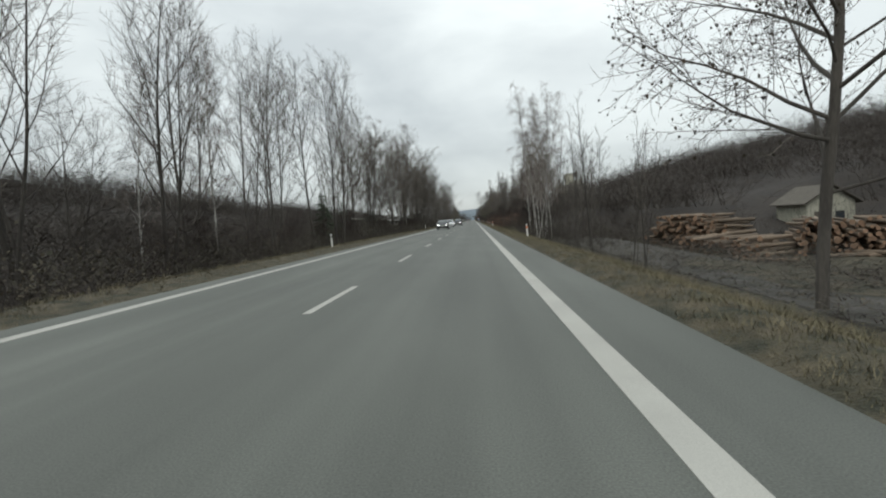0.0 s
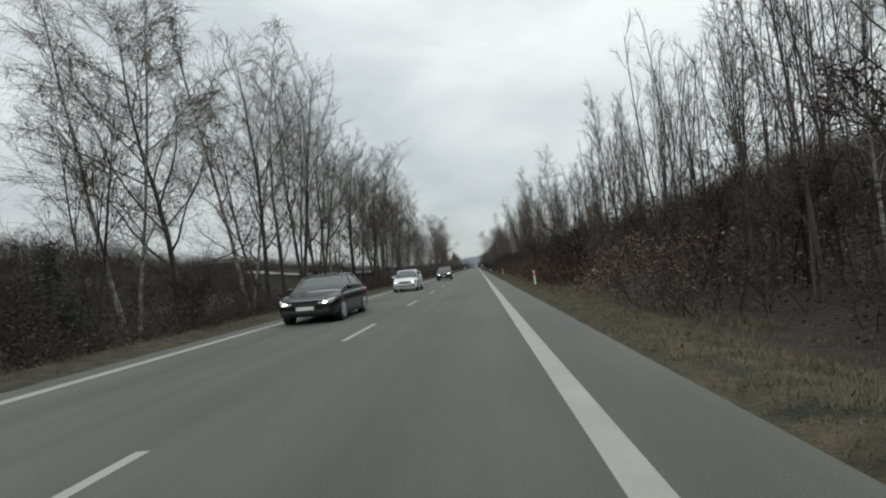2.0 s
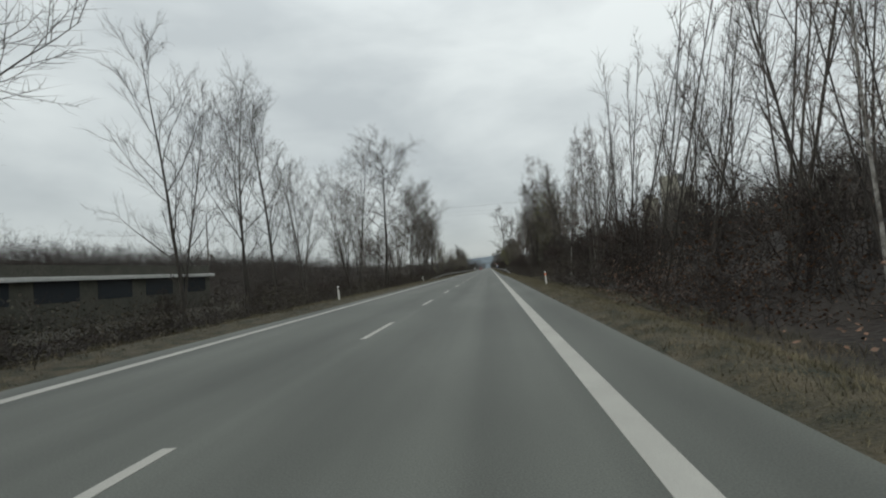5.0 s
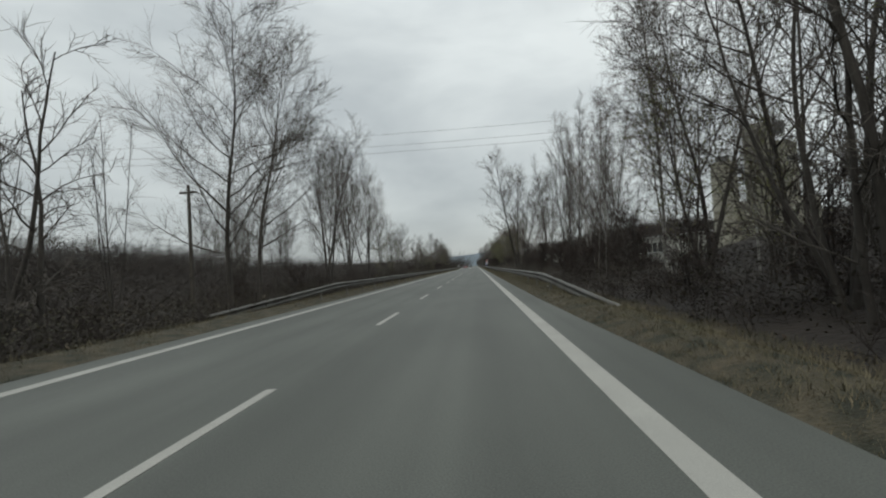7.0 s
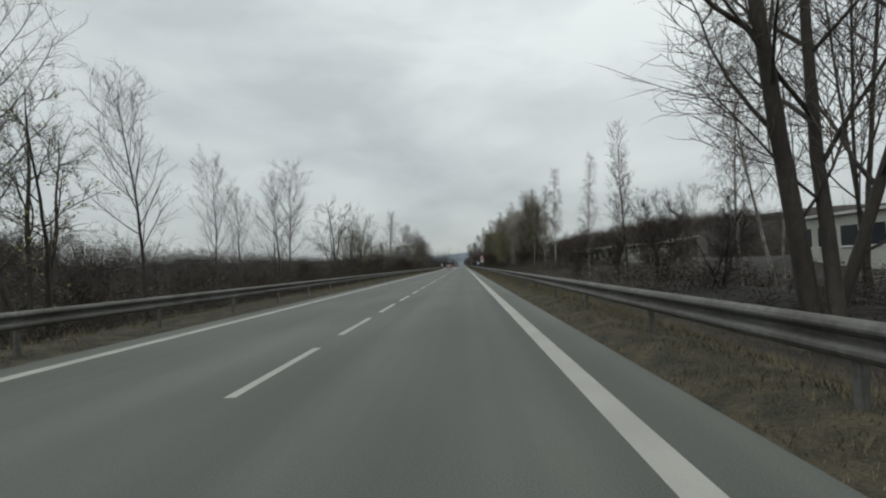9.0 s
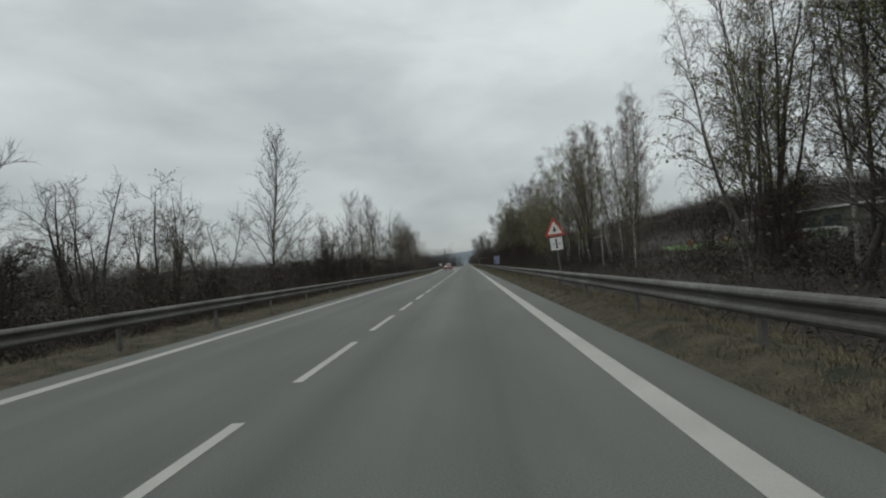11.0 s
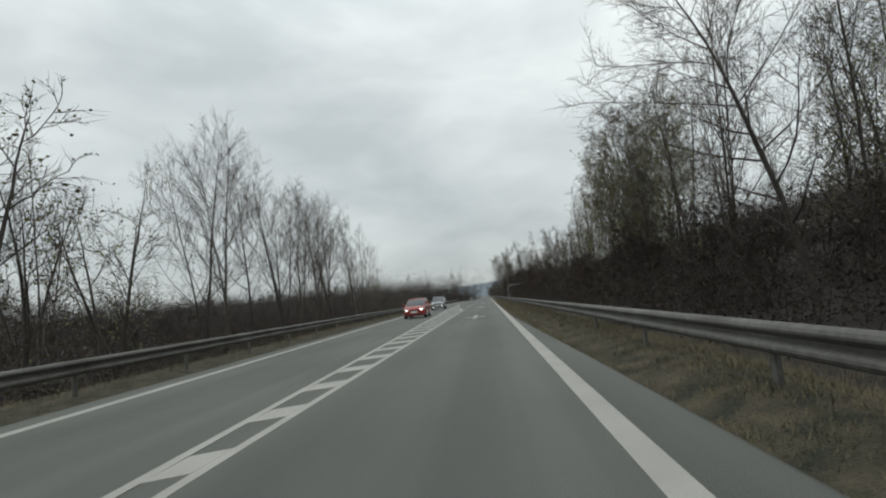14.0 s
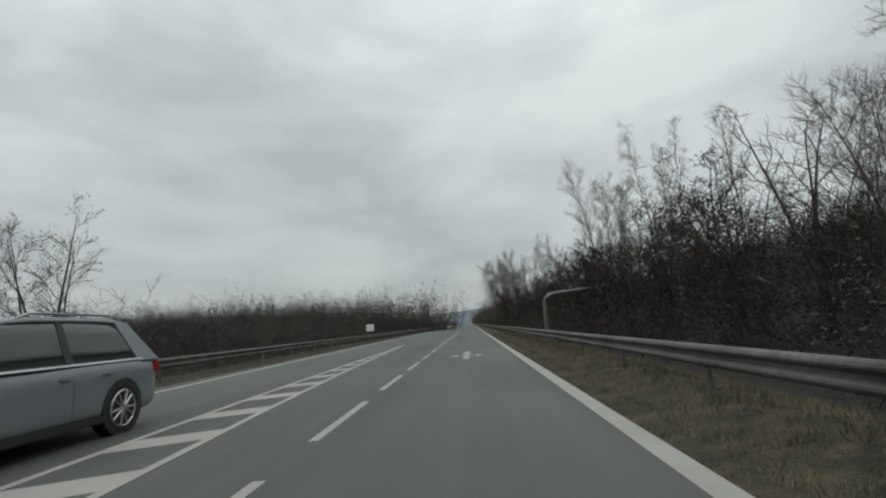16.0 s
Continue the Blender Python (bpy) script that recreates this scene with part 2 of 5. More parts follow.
# ---- ground, road, markings ----
def build_ground():
    xs = sorted({-900, -600, -420, -300, -240, *range(-200, -60, 14), *range(-60, -20, 5), *range(-20, 24, 1), -4.8, 4.6, 4.9, 5.3, 5.7,
                 *range(24, 60, 4), *range(60, 200, 12), 240, 300, 420, 600, 900})
    ys = sorted({-120, -80, -50, *range(-30, 560, 3), *range(560, 800, 12), *range(800, 1600, 60)})
    verts = [(x, y, ground_z(x, y)) for y in ys for x in xs]
    n = len(xs)
    faces, slots = [], []
    for j in range(len(ys) - 1):
        for i in range(n - 1):
            faces.append((j * n + i, j * n + i + 1, j * n + n + i + 1, j * n + n + i))
            xm = (xs[i] + xs[i + 1]) / 2
            slots.append(1 if -8.0 < xm < 7.0 or (ys[j] < 54 and 7 < xm < 30) else (2 if -48 < xm < -18 else 0))
    me = mesh_from("ground", verts, faces, [SOIL, VERGE, FIELD], slots, True)
    ob = new("ground", me)
    return tagged(ob, "brown wintry ground with grassy road verges", "ground", kind="structure")


ground = build_ground()


def build_road():
    ys = [-120] + list(range(-60, 620, 5)) + [800, 1200, 1600]
    xs_t = [0.0, 0.03, 0.28, 0.5, 0.72, 0.97, 1.0]
    verts, faces = [], []
    for y in ys:
        lo, hi = min(-4.65, left_edge(y) - 1.15), 5.05 - 0.35 * ease(205, 232, y) - 0.7 * ease(425, 462, y)
        for k, f in enumerate(xs_t):
            verts.append((lo + (hi - lo) * f, y, 0.0 if 0 < k < len(xs_t) - 1 else -0.16))
    n = len(xs_t)
    for j in range(len(ys) - 1):
        for i in range(n - 1):
            faces.append((j * n + i, j * n + i + 1, j * n + n + i + 1, j * n + n + i))
    me = mesh_from("road", verts, faces, [ASPHALT])
    return tagged(new("road", me), "grey worn asphalt main road with two lanes", "road", kind="structure")


road = build_road()


def marking(points, label="", top=0.005):
    return part("marking", sheet(points, -0.01, top), PAINT_WHITE, road, label)


# edge lines, in stretches, right and left
for y0 in range(-60, 700, 40):
    marking([(3.5, y0), (3.75, y0), (3.75, y0 + 40), (3.5, y0 + 40)])
    if y0 < 420:
        marking([(-3.75, y0), (-3.5, y0), (-3.5, min(y0 + 40, 417)), (-3.75, min(y0 + 40, 417))])
for y0 in range(417, 697, 20):
    a, b = left_edge(y0), left_edge(y0 + 20)
    marking([(a - 0.25, y0), (a, y0), (b, y0 + 20), (b - 0.25, y0 + 20)])
# centre line: long gaps first, then short ones, then solid
dash = bmesh.new()
sheet([(-0.0625, 0), (0.0625, 0), (0.0625, 3), (-0.0625, 3)], -0.01, 0.005, dash)
dash_mesh = bpy.data.meshes.new("centre_dash")
dash.to_mesh(dash_mesh)
dash.free()
dash_mesh.materials.append(PAINT_WHITE)
starts = [7.03 + 9 * k for k in range(-4, 30)] + [277.01 + 4.5 * k for k in range(0, 24)] + [476.4 + 4.5 * k for k in range(0, 22)]
for y0 in starts:
    ob = new("centre_dash", dash_mesh)
    ob.location = (0, y0, 0)
    ob.parent = road
marking([(-0.0625, 384.5), (0.0625, 384.5), (0.0625, 417), (-0.0625, 417)])
# painted island: two borders and slanting bars
for y0 in [417 + 9 * k for k in range(12)]:
    a, b = island_left(y0), island_left(y0 + 9)
    marking([(a - 0.0625, y0), (a + 0.0625, y0), (b + 0.0625, y0 + 9), (b - 0.0625, y0 + 9)], "", 0.009)


def island_right(y):
    """The island's border beside the driven lane, which swings over to the far one past the turning lane's start."""
    return -1.59 * clamp((y - 475.5) / 20.3) - 0.52 * clamp((y - 495.8) / 8.2) - 0.89 * clamp((y - 504) / 21)


marking([(-0.0625, 417), (0.0625, 417), (0.0625, 475.5), (-0.0625, 475.5)])
for y0 in [475.5 + 7 * k for k in range(7)]:
    a, b = island_right(y0), island_right(y0 + 7)
    marking([(a - 0.0625, y0), (a + 0.0625, y0), (b + 0.0625, y0 + 7), (b - 0.0625, y0 + 7)], "", 0.011)
y0 = 420.83
while y0 < 520:
    xr, xl = island_right(y0) - 0.06, island_left(y0) + 0.06
    if xr - xl > 0.1:
        w = xr - xl
        marking([(xl, y0 - 0.52 * w), (xr, y0), (xr, y0 + 0.7), (xl, y0 - 0.52 * w + 0.7)], "", 0.007)
    y0 += 2.0


def arrow_parts(y, arrow_x=1.7):
    """Three-headed lane arrow: shaft with a head ahead, and an arm with a head to each side."""
    arm = [(0.1, 1.45), (0.22, 1.75), (0.38, 1.7), (0.38, 1.95), (0.2, 2.05), (0.1, 1.95)]
    head = [(0.37, 1.1), (0.66, 1.8), (0.37, 2.45)]
    outlines = [([(-0.13, 0), (0.13, 0), (0.095, 3.1), (-0.095, 3.1)], 0.005), ([(-0.21, 3.05), (0.21, 3.05), (0, 5.0)], 0.007)]
    outlines += [(arm, 0.007), (head, 0.009), ([(-px, py) for px, py in reversed(arm)], 0.007), ([(-px, py) for px, py in reversed(head)], 0.009)]
    for outline, top in outlines:
        marking([(arrow_x + px, y + py) for px, py in outline], "white lane arrow paint", top)


for y in (455.5, 481.0, 506.5):
    arrow_parts(y)


# ---- guard rails ----
def guard_rail(side, path, label):
    """W-beam on posts; path gives the beam's x along y."""
    rail = new("guard_rail")
    tagged(rail, label, "guard rail")
    profile = [(0.0, 0.158), (0.03, 0.152), (0.062, 0.132), (0.08, 0.1), (0.078, 0.078), (0.05, 0.05), (0.008, 0.022), (0.004, -0.02), (0.05, -0.042), (0.076, -0.066), (0.08, -0.095), (0.062, -0.128), (0.03, -0.15), (0.0, -0.158)]
    y0, y1 = path[0][0], path[-1][0]

    def at(y):
        for (a, xa, za), (b, xb, zb) in zip(path, path[1:]):
            if a <= y <= b:
                f = (y - a) / (b - a)
                return xa + (xb - xa) * f, za + (zb - za) * f
        return path[-1][1:]
    y = y0
    step = 4.0
    while y < y1 - 0.1:
        ye = min(y + step, y1)
        verts, faces = [], []
        n = len(profile)
        for yy in (y + 0.003, (y + ye) / 2, ye - 0.003):
            x, z = at(min(yy, y1))
            for d, h in profile:
                verts.append((x - side * d, yy, z + h))
            for d, h in reversed(profile):
                verts.append((x - side * (d - 0.006), yy, z + h))
        m = 2 * n
        for s in range(2):
            for i in range(m):
                faces.append((s * m + i, s * m + (i + 1) % m, (s + 1) * m + (i + 1) % m, (s + 1) * m + i))
        ob = new("beam", mesh_from("beam", verts, faces, [ZINC]))
        ob.parent = rail
        x, z = at(y + 0.3)
        bm = box(x + side * 0.0, x + side * 0.06, y + 0.25, y + 0.35, -0.5, z + 0.1, 0.008)
        part("post", bm, ZINC, rail)
        y += step
    return rail


guard_rail(1, [(223.5, 5.75, -0.05), (233, 5.25, 0.6), (700, 5.25, 0.6)], "weathered galvanised steel guard rail along the verge")
guard_rail(-1, [(228, -6.9, -0.05), (238, -5.3, 0.6), (417, -5.3, 0.6), (500, -8.2, 0.6), (700, -8.2, 0.6)],
           "galvanised steel guard rail beside the oncoming lane")


# ---- marker posts ----
def marker_post(x, y):
    """Right posts carry an orange reflector, left ones a black slanted band."""
    post = new("marker_post")
    post.matrix_world = pose(x, y, ground_z(x, y), 0, -3, 0)
    tagged(post, "white plastic road marker post with " + ("an orange reflector" if x > 0 else "a black band"), "marker post", "marker posts along the road")
    foot = [(-0.043, -0.033), (0.043, -0.033), (0.034, 0.033), (-0.034, 0.033)]
    wide = [(-0.045, -0.035), (0.045, -0.035), (0.036, 0.035), (-0.036, 0.035)]
    part("shaft", sheet(foot, -0.3, 0.53), POST_WHITE, post)
    part("band", sheet(wide, 0.53, 0.66), ORANGE if x > 0 else BLACK, post, "orange reflector band" if x > 0 else "black band")
    part("cap", sheet(foot, 0.66, 0.77), POST_WHITE, post)
    if x < 0:
        part("reflector", box(-0.018, 0.018, -0.044, -0.034, 0.55, 0.64), POST_WHITE, post, "pale reflector")
    return post


for x, y in ((5.75, 30.5), (5.75, 86.2), (6.2, 127.7), (5.9, 180), (-6.25, 29.8), (-6.2, 88.3), (-6.0, 129.0), (-6.1, 178), (-6.6, 217.4)):
    marker_post(x, y)


# ---- trees ----
class Limbs:
    """Collects tapered tubes as raw vertices and faces."""

    def __init__(self):
        self.v, self.f = [], []

    def tube(self, pts, r0, r1, sides):
        base = len(self.v)
        n = len(pts)
        for i, p in enumerate(pts):
            d = (pts[min(i + 1, n - 1)] - pts[max(i - 1, 0)])
            d = d.normalized() if d.length > 1e-6 else Vector((0, 0, 1))
            a = d.orthogonal().normalized()
            b = d.cross(a)
            r = r0 + (r1 - r0) * i / (n - 1)
            if i == n - 1 and r1 < 0.004:
                self.v.append(tuple(p))
                break
            for k in range(sides):
                an = 2 * math.pi * k / sides
                self.v.append(tuple(p + a * (r * math.cos(an)) + b * (r * math.sin(an))))
        pointed = r1 < 0.004
        for i in range(n - 1):
            for k in range(sides):
                k2 = (k + 1) % sides
                lo = base + i * sides
                if pointed and i == n - 2:
                    self.f.append((lo + k, lo + k2, base + (n - 1) * sides))
                else:
                    self.f.append((lo + k, lo + k2, lo + sides + k2, lo + sides + k))


def bent(rng, start, direction, length, segs, wiggle, pull):
    pts, d, p = [start.copy()], direction.normalized(), start.copy()
    for _ in range(segs):
        d = (d + Vector((rng.uniform(-1, 1), rng.uniform(-1, 1), rng.uniform(-1, 1))) * wiggle + Vector((0, 0, pull))).normalized()
        p = p + d * (length / segs)
        pts.append(p.copy())
    return pts


def along(pts, f):
    f = clamp(f, 0, 0.9999) * (len(pts) - 1)
    i = int(f)
    d = pts[i + 1] - pts[i]
    return pts[i] + d * (f - i), d.normalized()


def side_way(rng, d, angle, turn):
    a = d.orthogonal().normalized()
    b = d.cross(a)
    w = a * math.cos(turn) + b * math.sin(turn)
    return d * math.cos(angle) + w * math.sin(angle)


def make_tree(name, seed, height=14.0, stems=1, trunk_r=0.16, clear=0.25, boughs=26, bough_len=0.3, bough_angle=50, bough_pull=0.08,
              subs=7, twigs=8, twig_len=0.7, twig_pull=0.0, wiggle=0.12, lean=0.04, bark=None, twig=None, leaves=0, leaf=None, taper_crown=True, leaf_size=0.05):
    """Trunk with boughs in one mesh, and the crown of branches and twigs in another."""
    rng = random.Random(seed)
    wood, crown = Limbs(), Limbs()
    leaf_v, leaf_f = [], []
    for s in range(stems):
        out = 0.0 if stems == 1 else 0.14
        d0 = Vector((rng.uniform(-1, 1) * (lean + out), rng.uniform(-1, 1) * (lean + out), 1))
        h = height * (1.0 if s == 0 else rng.uniform(0.7, 0.98))
        foot = Vector((0, 0, -0.3)) if s == 0 else Vector((rng.uniform(-0.4, 0.4), rng.uniform(-0.4, 0.4), -0.3))
        trunk = bent(rng, foot, d0, h + 0.3, 12, wiggle * 0.35, 0.03)
        r0 = trunk_r * (1 if s == 0 else rng.uniform(0.55, 0.85))
        wood.tube(trunk, r0, 0.012, 8)
        nb = max(6, int(boughs / stems ** 0.6))
        turn = rng.uniform(0, 6)
        for b in range(nb):
            f = clear + (1 - clear) * ((b + rng.random()) / nb) ** 0.85
            start, d = along(trunk, f)
            turn += 2.4 + rng.uniform(-0.5, 0.5)
            up = (f - clear) / (1 - clear)
            shape = (1 - 0.75 * up) if taper_crown else (0.55 + 1.2 * up * (1 - up)) * (1 - 0.35 * up)
            blen = height * bough_len * shape * rng.uniform(0.65, 1.15)
            way = side_way(rng, d, radians(bough_angle * rng.uniform(0.7, 1.2) * (1 - 0.3 * up)), turn)
            bough = bent(rng, start, way, blen, 5, wiggle, bough_pull)
            br = max(0.01, min(r0 * (1 - f) * 0.45 + 0.008, blen * 0.0098 + 0.006))
            wood.tube(bough, br, 0.007, 4)
            ns = max(2, int(subs * (0.5 + blen / (height * bough_len))))
            for k in range(ns):
                g = 0.18 + 0.82 * (k + rng.random()) / ns
                p, bd = along(bough, g)
                slen = blen * 0.46 * (1.15 - 0.6 * g) * rng.uniform(0.6, 1.2) + 0.15
                sway = side_way(rng, bd, radians(rng.uniform(24, 58)), rng.uniform(0, 6.28))
                sub = bent(rng, p, sway, slen, 3, wiggle * 1.1, bough_pull * 0.7 + twig_pull * 0.3)
                crown.tube(sub, 0.0105, 0.0045, 3)
                nt = max(2, int(twigs * (0.5 + 0.5 * slen)))
                for q in range(nt):
                    e = 0.12 + 0.88 * (q + rng.random()) / nt
                    tp, td = along(sub, e)
                    tw = side_way(rng, td, radians(rng.uniform(22, 62)), rng.uniform(0, 6.28))
                    tw = (tw + Vector((0, 0, twig_pull))).normalized()
                    tl = twig_len * rng.uniform(0.4, 1.1)
                    if twig_pull < -0.3:
                        crown.tube([tp, tp + tw * tl * 0.45, tp + tw * tl * 0.7 - Vector((0, 0, tl * 0.5))], 0.0052, 0.003, 3)
                    else:
                        kink = Vector((rng.uniform(-1, 1), rng.uniform(-1, 1), rng.uniform(-0.6, 1))) * (0.22 * tl)
                        crown.tube([tp, tp + tw * tl * 0.5, tp + tw * tl + kink], 0.006, 0.0025, 3)
                    for _ in range(leaves if rng.random() < 0.6 else 0):
                        c = tp + tw * tl * rng.uniform(0.3, 1.0)
                        u = Vector((rng.uniform(-1, 1), rng.uniform(-1, 1), rng.uniform(-1, 1))).normalized() * leaf_size * rng.uniform(0.6, 1.3)
                        w = u.orthogonal() * 0.6
                        i = len(leaf_v)
                        leaf_v += [tuple(c - u * 0.2), tuple(c + u * 0.5 + w), tuple(c + u * 1.3), tuple(c + u * 0.5 - w)]
                        leaf_f.append((i, i + 1, i + 2, i + 3))
    trunk_me = mesh_from(name + "_trunk", wood.v, wood.f, [bark], None, True)
    base = len(crown.v)
    faces = crown.f + [tuple(base + q for q in fc) for fc in leaf_f]
    slots = [0] * len(crown.f) + [1] * len(leaf_f)
    crown_me = mesh_from(name + "_crown", crown.v + leaf_v, faces, [twig, leaf or twig], slots)
    return trunk_me, crown_me, height


TREES = {
    "BARE": [make_tree("bare", 11 + k, 14, (1, 2, 3, 1, 4, 2)[k], 0.115, (0.2, 0.16, 0.2, 0.28, 0.22, 0.14)[k], 26, 0.42, 46, 0.1, 8, 8, 0.75, 0.12, 0.11, 0.05, BARK, TWIG, taper_crown=False) for k in range(6)],
    "OAK": [make_tree("oak", 31 + k, 14, 1, 0.13, 0.14, 30, 0.5, 64, 0.05, 15, 11, 0.8, 0.03, 0.17, 0.05, BARK, TWIG, taper_crown=False) for k in range(3)],
    "ROUND": [make_tree("round", 191 + k, 14, 3 + k, 0.12, 0.13, 44, 0.36, 44, 0.08, 12, 9, 0.7, 0.08, 0.13, 0.05, BARK, TWIG, taper_crown=False) for k in range(2)],
    "SPREAD": [make_tree("spread", 205, 16, 1, 0.15, 0.15, 58, 0.36, 76, 0.0, 13, 10, 0.6, -0.12, 0.14, 0.03, BARK, TWIG, leaves=1, leaf=DEAD_LEAF, leaf_size=0.05)],
    "OVAL": [make_tree("oval", 212, 11, 1, 0.085, 0.17, 40, 0.36, 40, 0.06, 7, 5, 0.45, 0.1, 0.1, 0.02, BARK, TWIG, taper_crown=True, leaves=1, leaf=DEAD_LEAF, leaf_size=0.045)],
    "BIRCH": [make_tree("birch", 51 + k, 14, 1 + (k == 2), 0.07, 0.22, 36, 0.2, 40, 0.03, 7, 10, 0.8, -0.5, 0.09, 0.04, BIRCH_BARK, BIRCH_TWIG) for k in range(4)],
    "POLE": [make_tree("pole", 71 + k, 12, 3 + k % 3, 0.055, 0.22, 22, 0.2, 32, 0.09, 4, 6, 0.6, 0.2, 0.06, 0.05, BARK, TWIG, taper_crown=False) for k in range(6)],
    "SLIM": [make_tree("slim", 171 + k, 13, 1 + k % 3, 0.075, 0.2, 28, 0.27, 40, 0.1, 6, 8, 0.65, 0.1, 0.1, 0.05, BARK, TWIG, taper_crown=k % 2 == 0) for k in range(5)],
    "SHRUB": [make_tree("shrub", 91 + k, 7, 4, 0.09, 0.12, 24, 0.34, 55, 0.02, 6, 8, 0.5, 0.0, 0.26, 0.12, BARK, TWIG, taper_crown=False, leaves=1 if k == 1 else 0, leaf=LAST_LEAF) for k in range(4)],
    "LEAFY": [make_tree("leafy", 111 + k, 11, 4, 0.1, 0.14, 26, 0.34, 42, 0.08, 8, 8, 0.6, 0.04, 0.13, 0.08, BARK, TWIG, taper_crown=False, leaves=4, leaf=LAST_LEAF, leaf_size=0.042) for k in range(3)],
    "GARDEN": [make_tree("garden", 151 + k, 1.2, 5, 0.018, 0.05, 26, 0.45, 60, 0.02, 5, 6, 0.14, 0.0, 0.2, 0.15, SCRUB, SCRUB, taper_crown=False, leaves=3, leaf=COPPER, leaf_size=0.05) for k in range(2)],
    "BUSH": [make_tree("bush", 131 + k, 4.5, 6, 0.045, 0.05, 32, 0.4, 58, 0.03, 7, 8, 0.42, 0.0, 0.26, 0.2, SCRUB, SCRUB, taper_crown=False, leaves=2, leaf=RUSSET, leaf_size=0.034) for k in range(4)],
}
LABELS = {
    "GARDEN": ("small round garden shrub with copper orange leaves", "shrub"),
    "BUSH": ("dense dark bush with withered russet leaves", "bush"),
    "BARE": ("bare grey-brown roadside tree with rising branches", "tree"),
    "OAK": ("wide bare tree with long spreading boughs", "tree"),
    "BIRCH": ("white-barked birch with fine drooping bare twigs", "birch"),
    "POLE": ("slender young bare tree with steep thin stems", "tree"),
    "ROUND": ("bare tree with a dense rounded crown of fine twigs", "tree"),
    "OVAL": ("young bare tree with one straight trunk and an oval crown", "tree"),
    "SPREAD": ("tall bare tree with long level boughs and few dead leaves", "tree"),
    "SLIM": ("slim bare roadside tree with a narrow crown", "tree"),
    "SHRUB": ("low crooked many-stemmed bare shrub tree", "shrub"),
    "LEAFY": ("many-stemmed spreading tree with few yellow-green leaves", "tree"),
}


def make_spruce(seed, height=5.0):
    rng = random.Random(seed)
    wood_, needles = Limbs(), Limbs()
    wood_.tube(bent(rng, Vector((0, 0, -0.3)), Vector((0.02, 0, 1)), height + 0.3, 6, 0.02, 0.05), 0.09, 0.01, 7)
    z = 0.4
    while z < height * 0.97:
        reach = 0.34 * (height - z) + 0.12
        for k in range(9):
            a = rng.uniform(0, 6.28)
            r = reach * rng.uniform(0.75, 1.1)
            zz = z + rng.uniform(-0.2, 0.2)
            root, tip = Vector((0, 0, zz)), Vector((r * math.cos(a), r * math.sin(a), zz - rng.uniform(0.05, 0.4) * r + 0.1))
            wood_.tube([root, tip], 0.014, 0.004, 3)
            for _ in range(int(5 + 12 * r)):
                f = rng.uniform(0.15, 1.0)
                p = root.lerp(tip, f)
                d = Vector((rng.uniform(-0.5, 0.5) + math.cos(a), rng.uniform(-0.5, 0.5) + math.sin(a), rng.uniform(-0.7, 0.2))) * rng.uniform(0.12, 0.26)
                needles.tube([p, p + d], 0.03, 0.003, 3)
        z += 0.24
    return (mesh_from("spruce_trunk", wood_.v, wood_.f, [BARK], None, True), mesh_from("spruce_crown", needles.v, needles.f, [EVERGREEN]), height)


TREES["SPRUCE"] = [make_spruce(7), make_spruce(8)]
LABELS["SPRUCE"] = ("small dark green spruce among bare trees", "spruce")
SPOTS = {key: [] for key in TREES}
SPOTS["SPRUCE"] += [(-12.5, 49, 5.5), (-13.5, 53, 4.5), (-14, 62, 5), (-12.8, 70, 4), (-13.5, 78, 4.5)]
SPOTS['BARE'] += [
    (-12, 15, 15), (-14, 19.3, 7.5), (-12, 30.9, 13), (-13, 47.2, 15.8), (-12, 58.3, 15.5), (-9.5, 42.2, 14),
    (-10, 46.5, 16), (-12, 54.8, 12.2), (-12, 66.8, 13.6), (-12, 70.5, 14.5), (-13, 79.3, 10.7), (-12, 100.2, 19.4, 1.22),
    (-10, 89.6, 16.2, 1.22), (-11.5, 95.8, 15.1, 1.22), (-12, 105, 16.2, 1.22), (-10.5, 112.3, 16.2, 1.22), (-12.5, 123.9, 14, 1.22), (-11, 132.2, 19.4, 1.22),
    (-10, 119.4, 14, 1.22), (-12, 136.7, 19.5, 1.22), (-12, 152, 16.6, 1.22), (-13, 160.2, 16.8, 1.22), (-12.5, 278.2, 16.8), (-13, 261.7, 17),
    (-12, 267.1, 15.2), (-12, 256.3, 15.3), (-12, 287, 13.2), (-13, 272.2, 16.1), (-11, 336.3, 9.2),
]
SPOTS['BARE'] += [
    (-13, 419.7, 10.7), (-12, 438.4, 9), (-12, 461.9, 12.4), (-14, 454.4, 12.4), (-15, 458.6, 14.5),
    (-14, 469, 12), (-15, 462.4, 12), (-15, 482.8, 16.3), (-15, 476.9, 12.8), (-10.2, 170, 12), (-11.1, 177, 13.6),
    (-11.2, 181, 13.7), (-12.4, 190, 12.9), (-10.2, 198, 13.9), (-12.3, 203, 13), (-11.4, 293, 9.8), (-11.9, 300, 8.1),
    (-12.5, 305, 7.1), (-12.6, 312, 9.2), (-13.2, 316, 10.8), (-11.1, 330, 8.3),
    (-10.5, 102, 16.2, 1.22), (-11, 128, 16.2, 1.22), (-12, 146, 16.2, 1.22), (-11, 157, 15.1, 1.22), (-10.5, 20, 13), (-11.5, 34, 14),
]
SPOTS['BARE'] += [
    (-12.5, 25, 13), (-13.5, 38, 14),
]
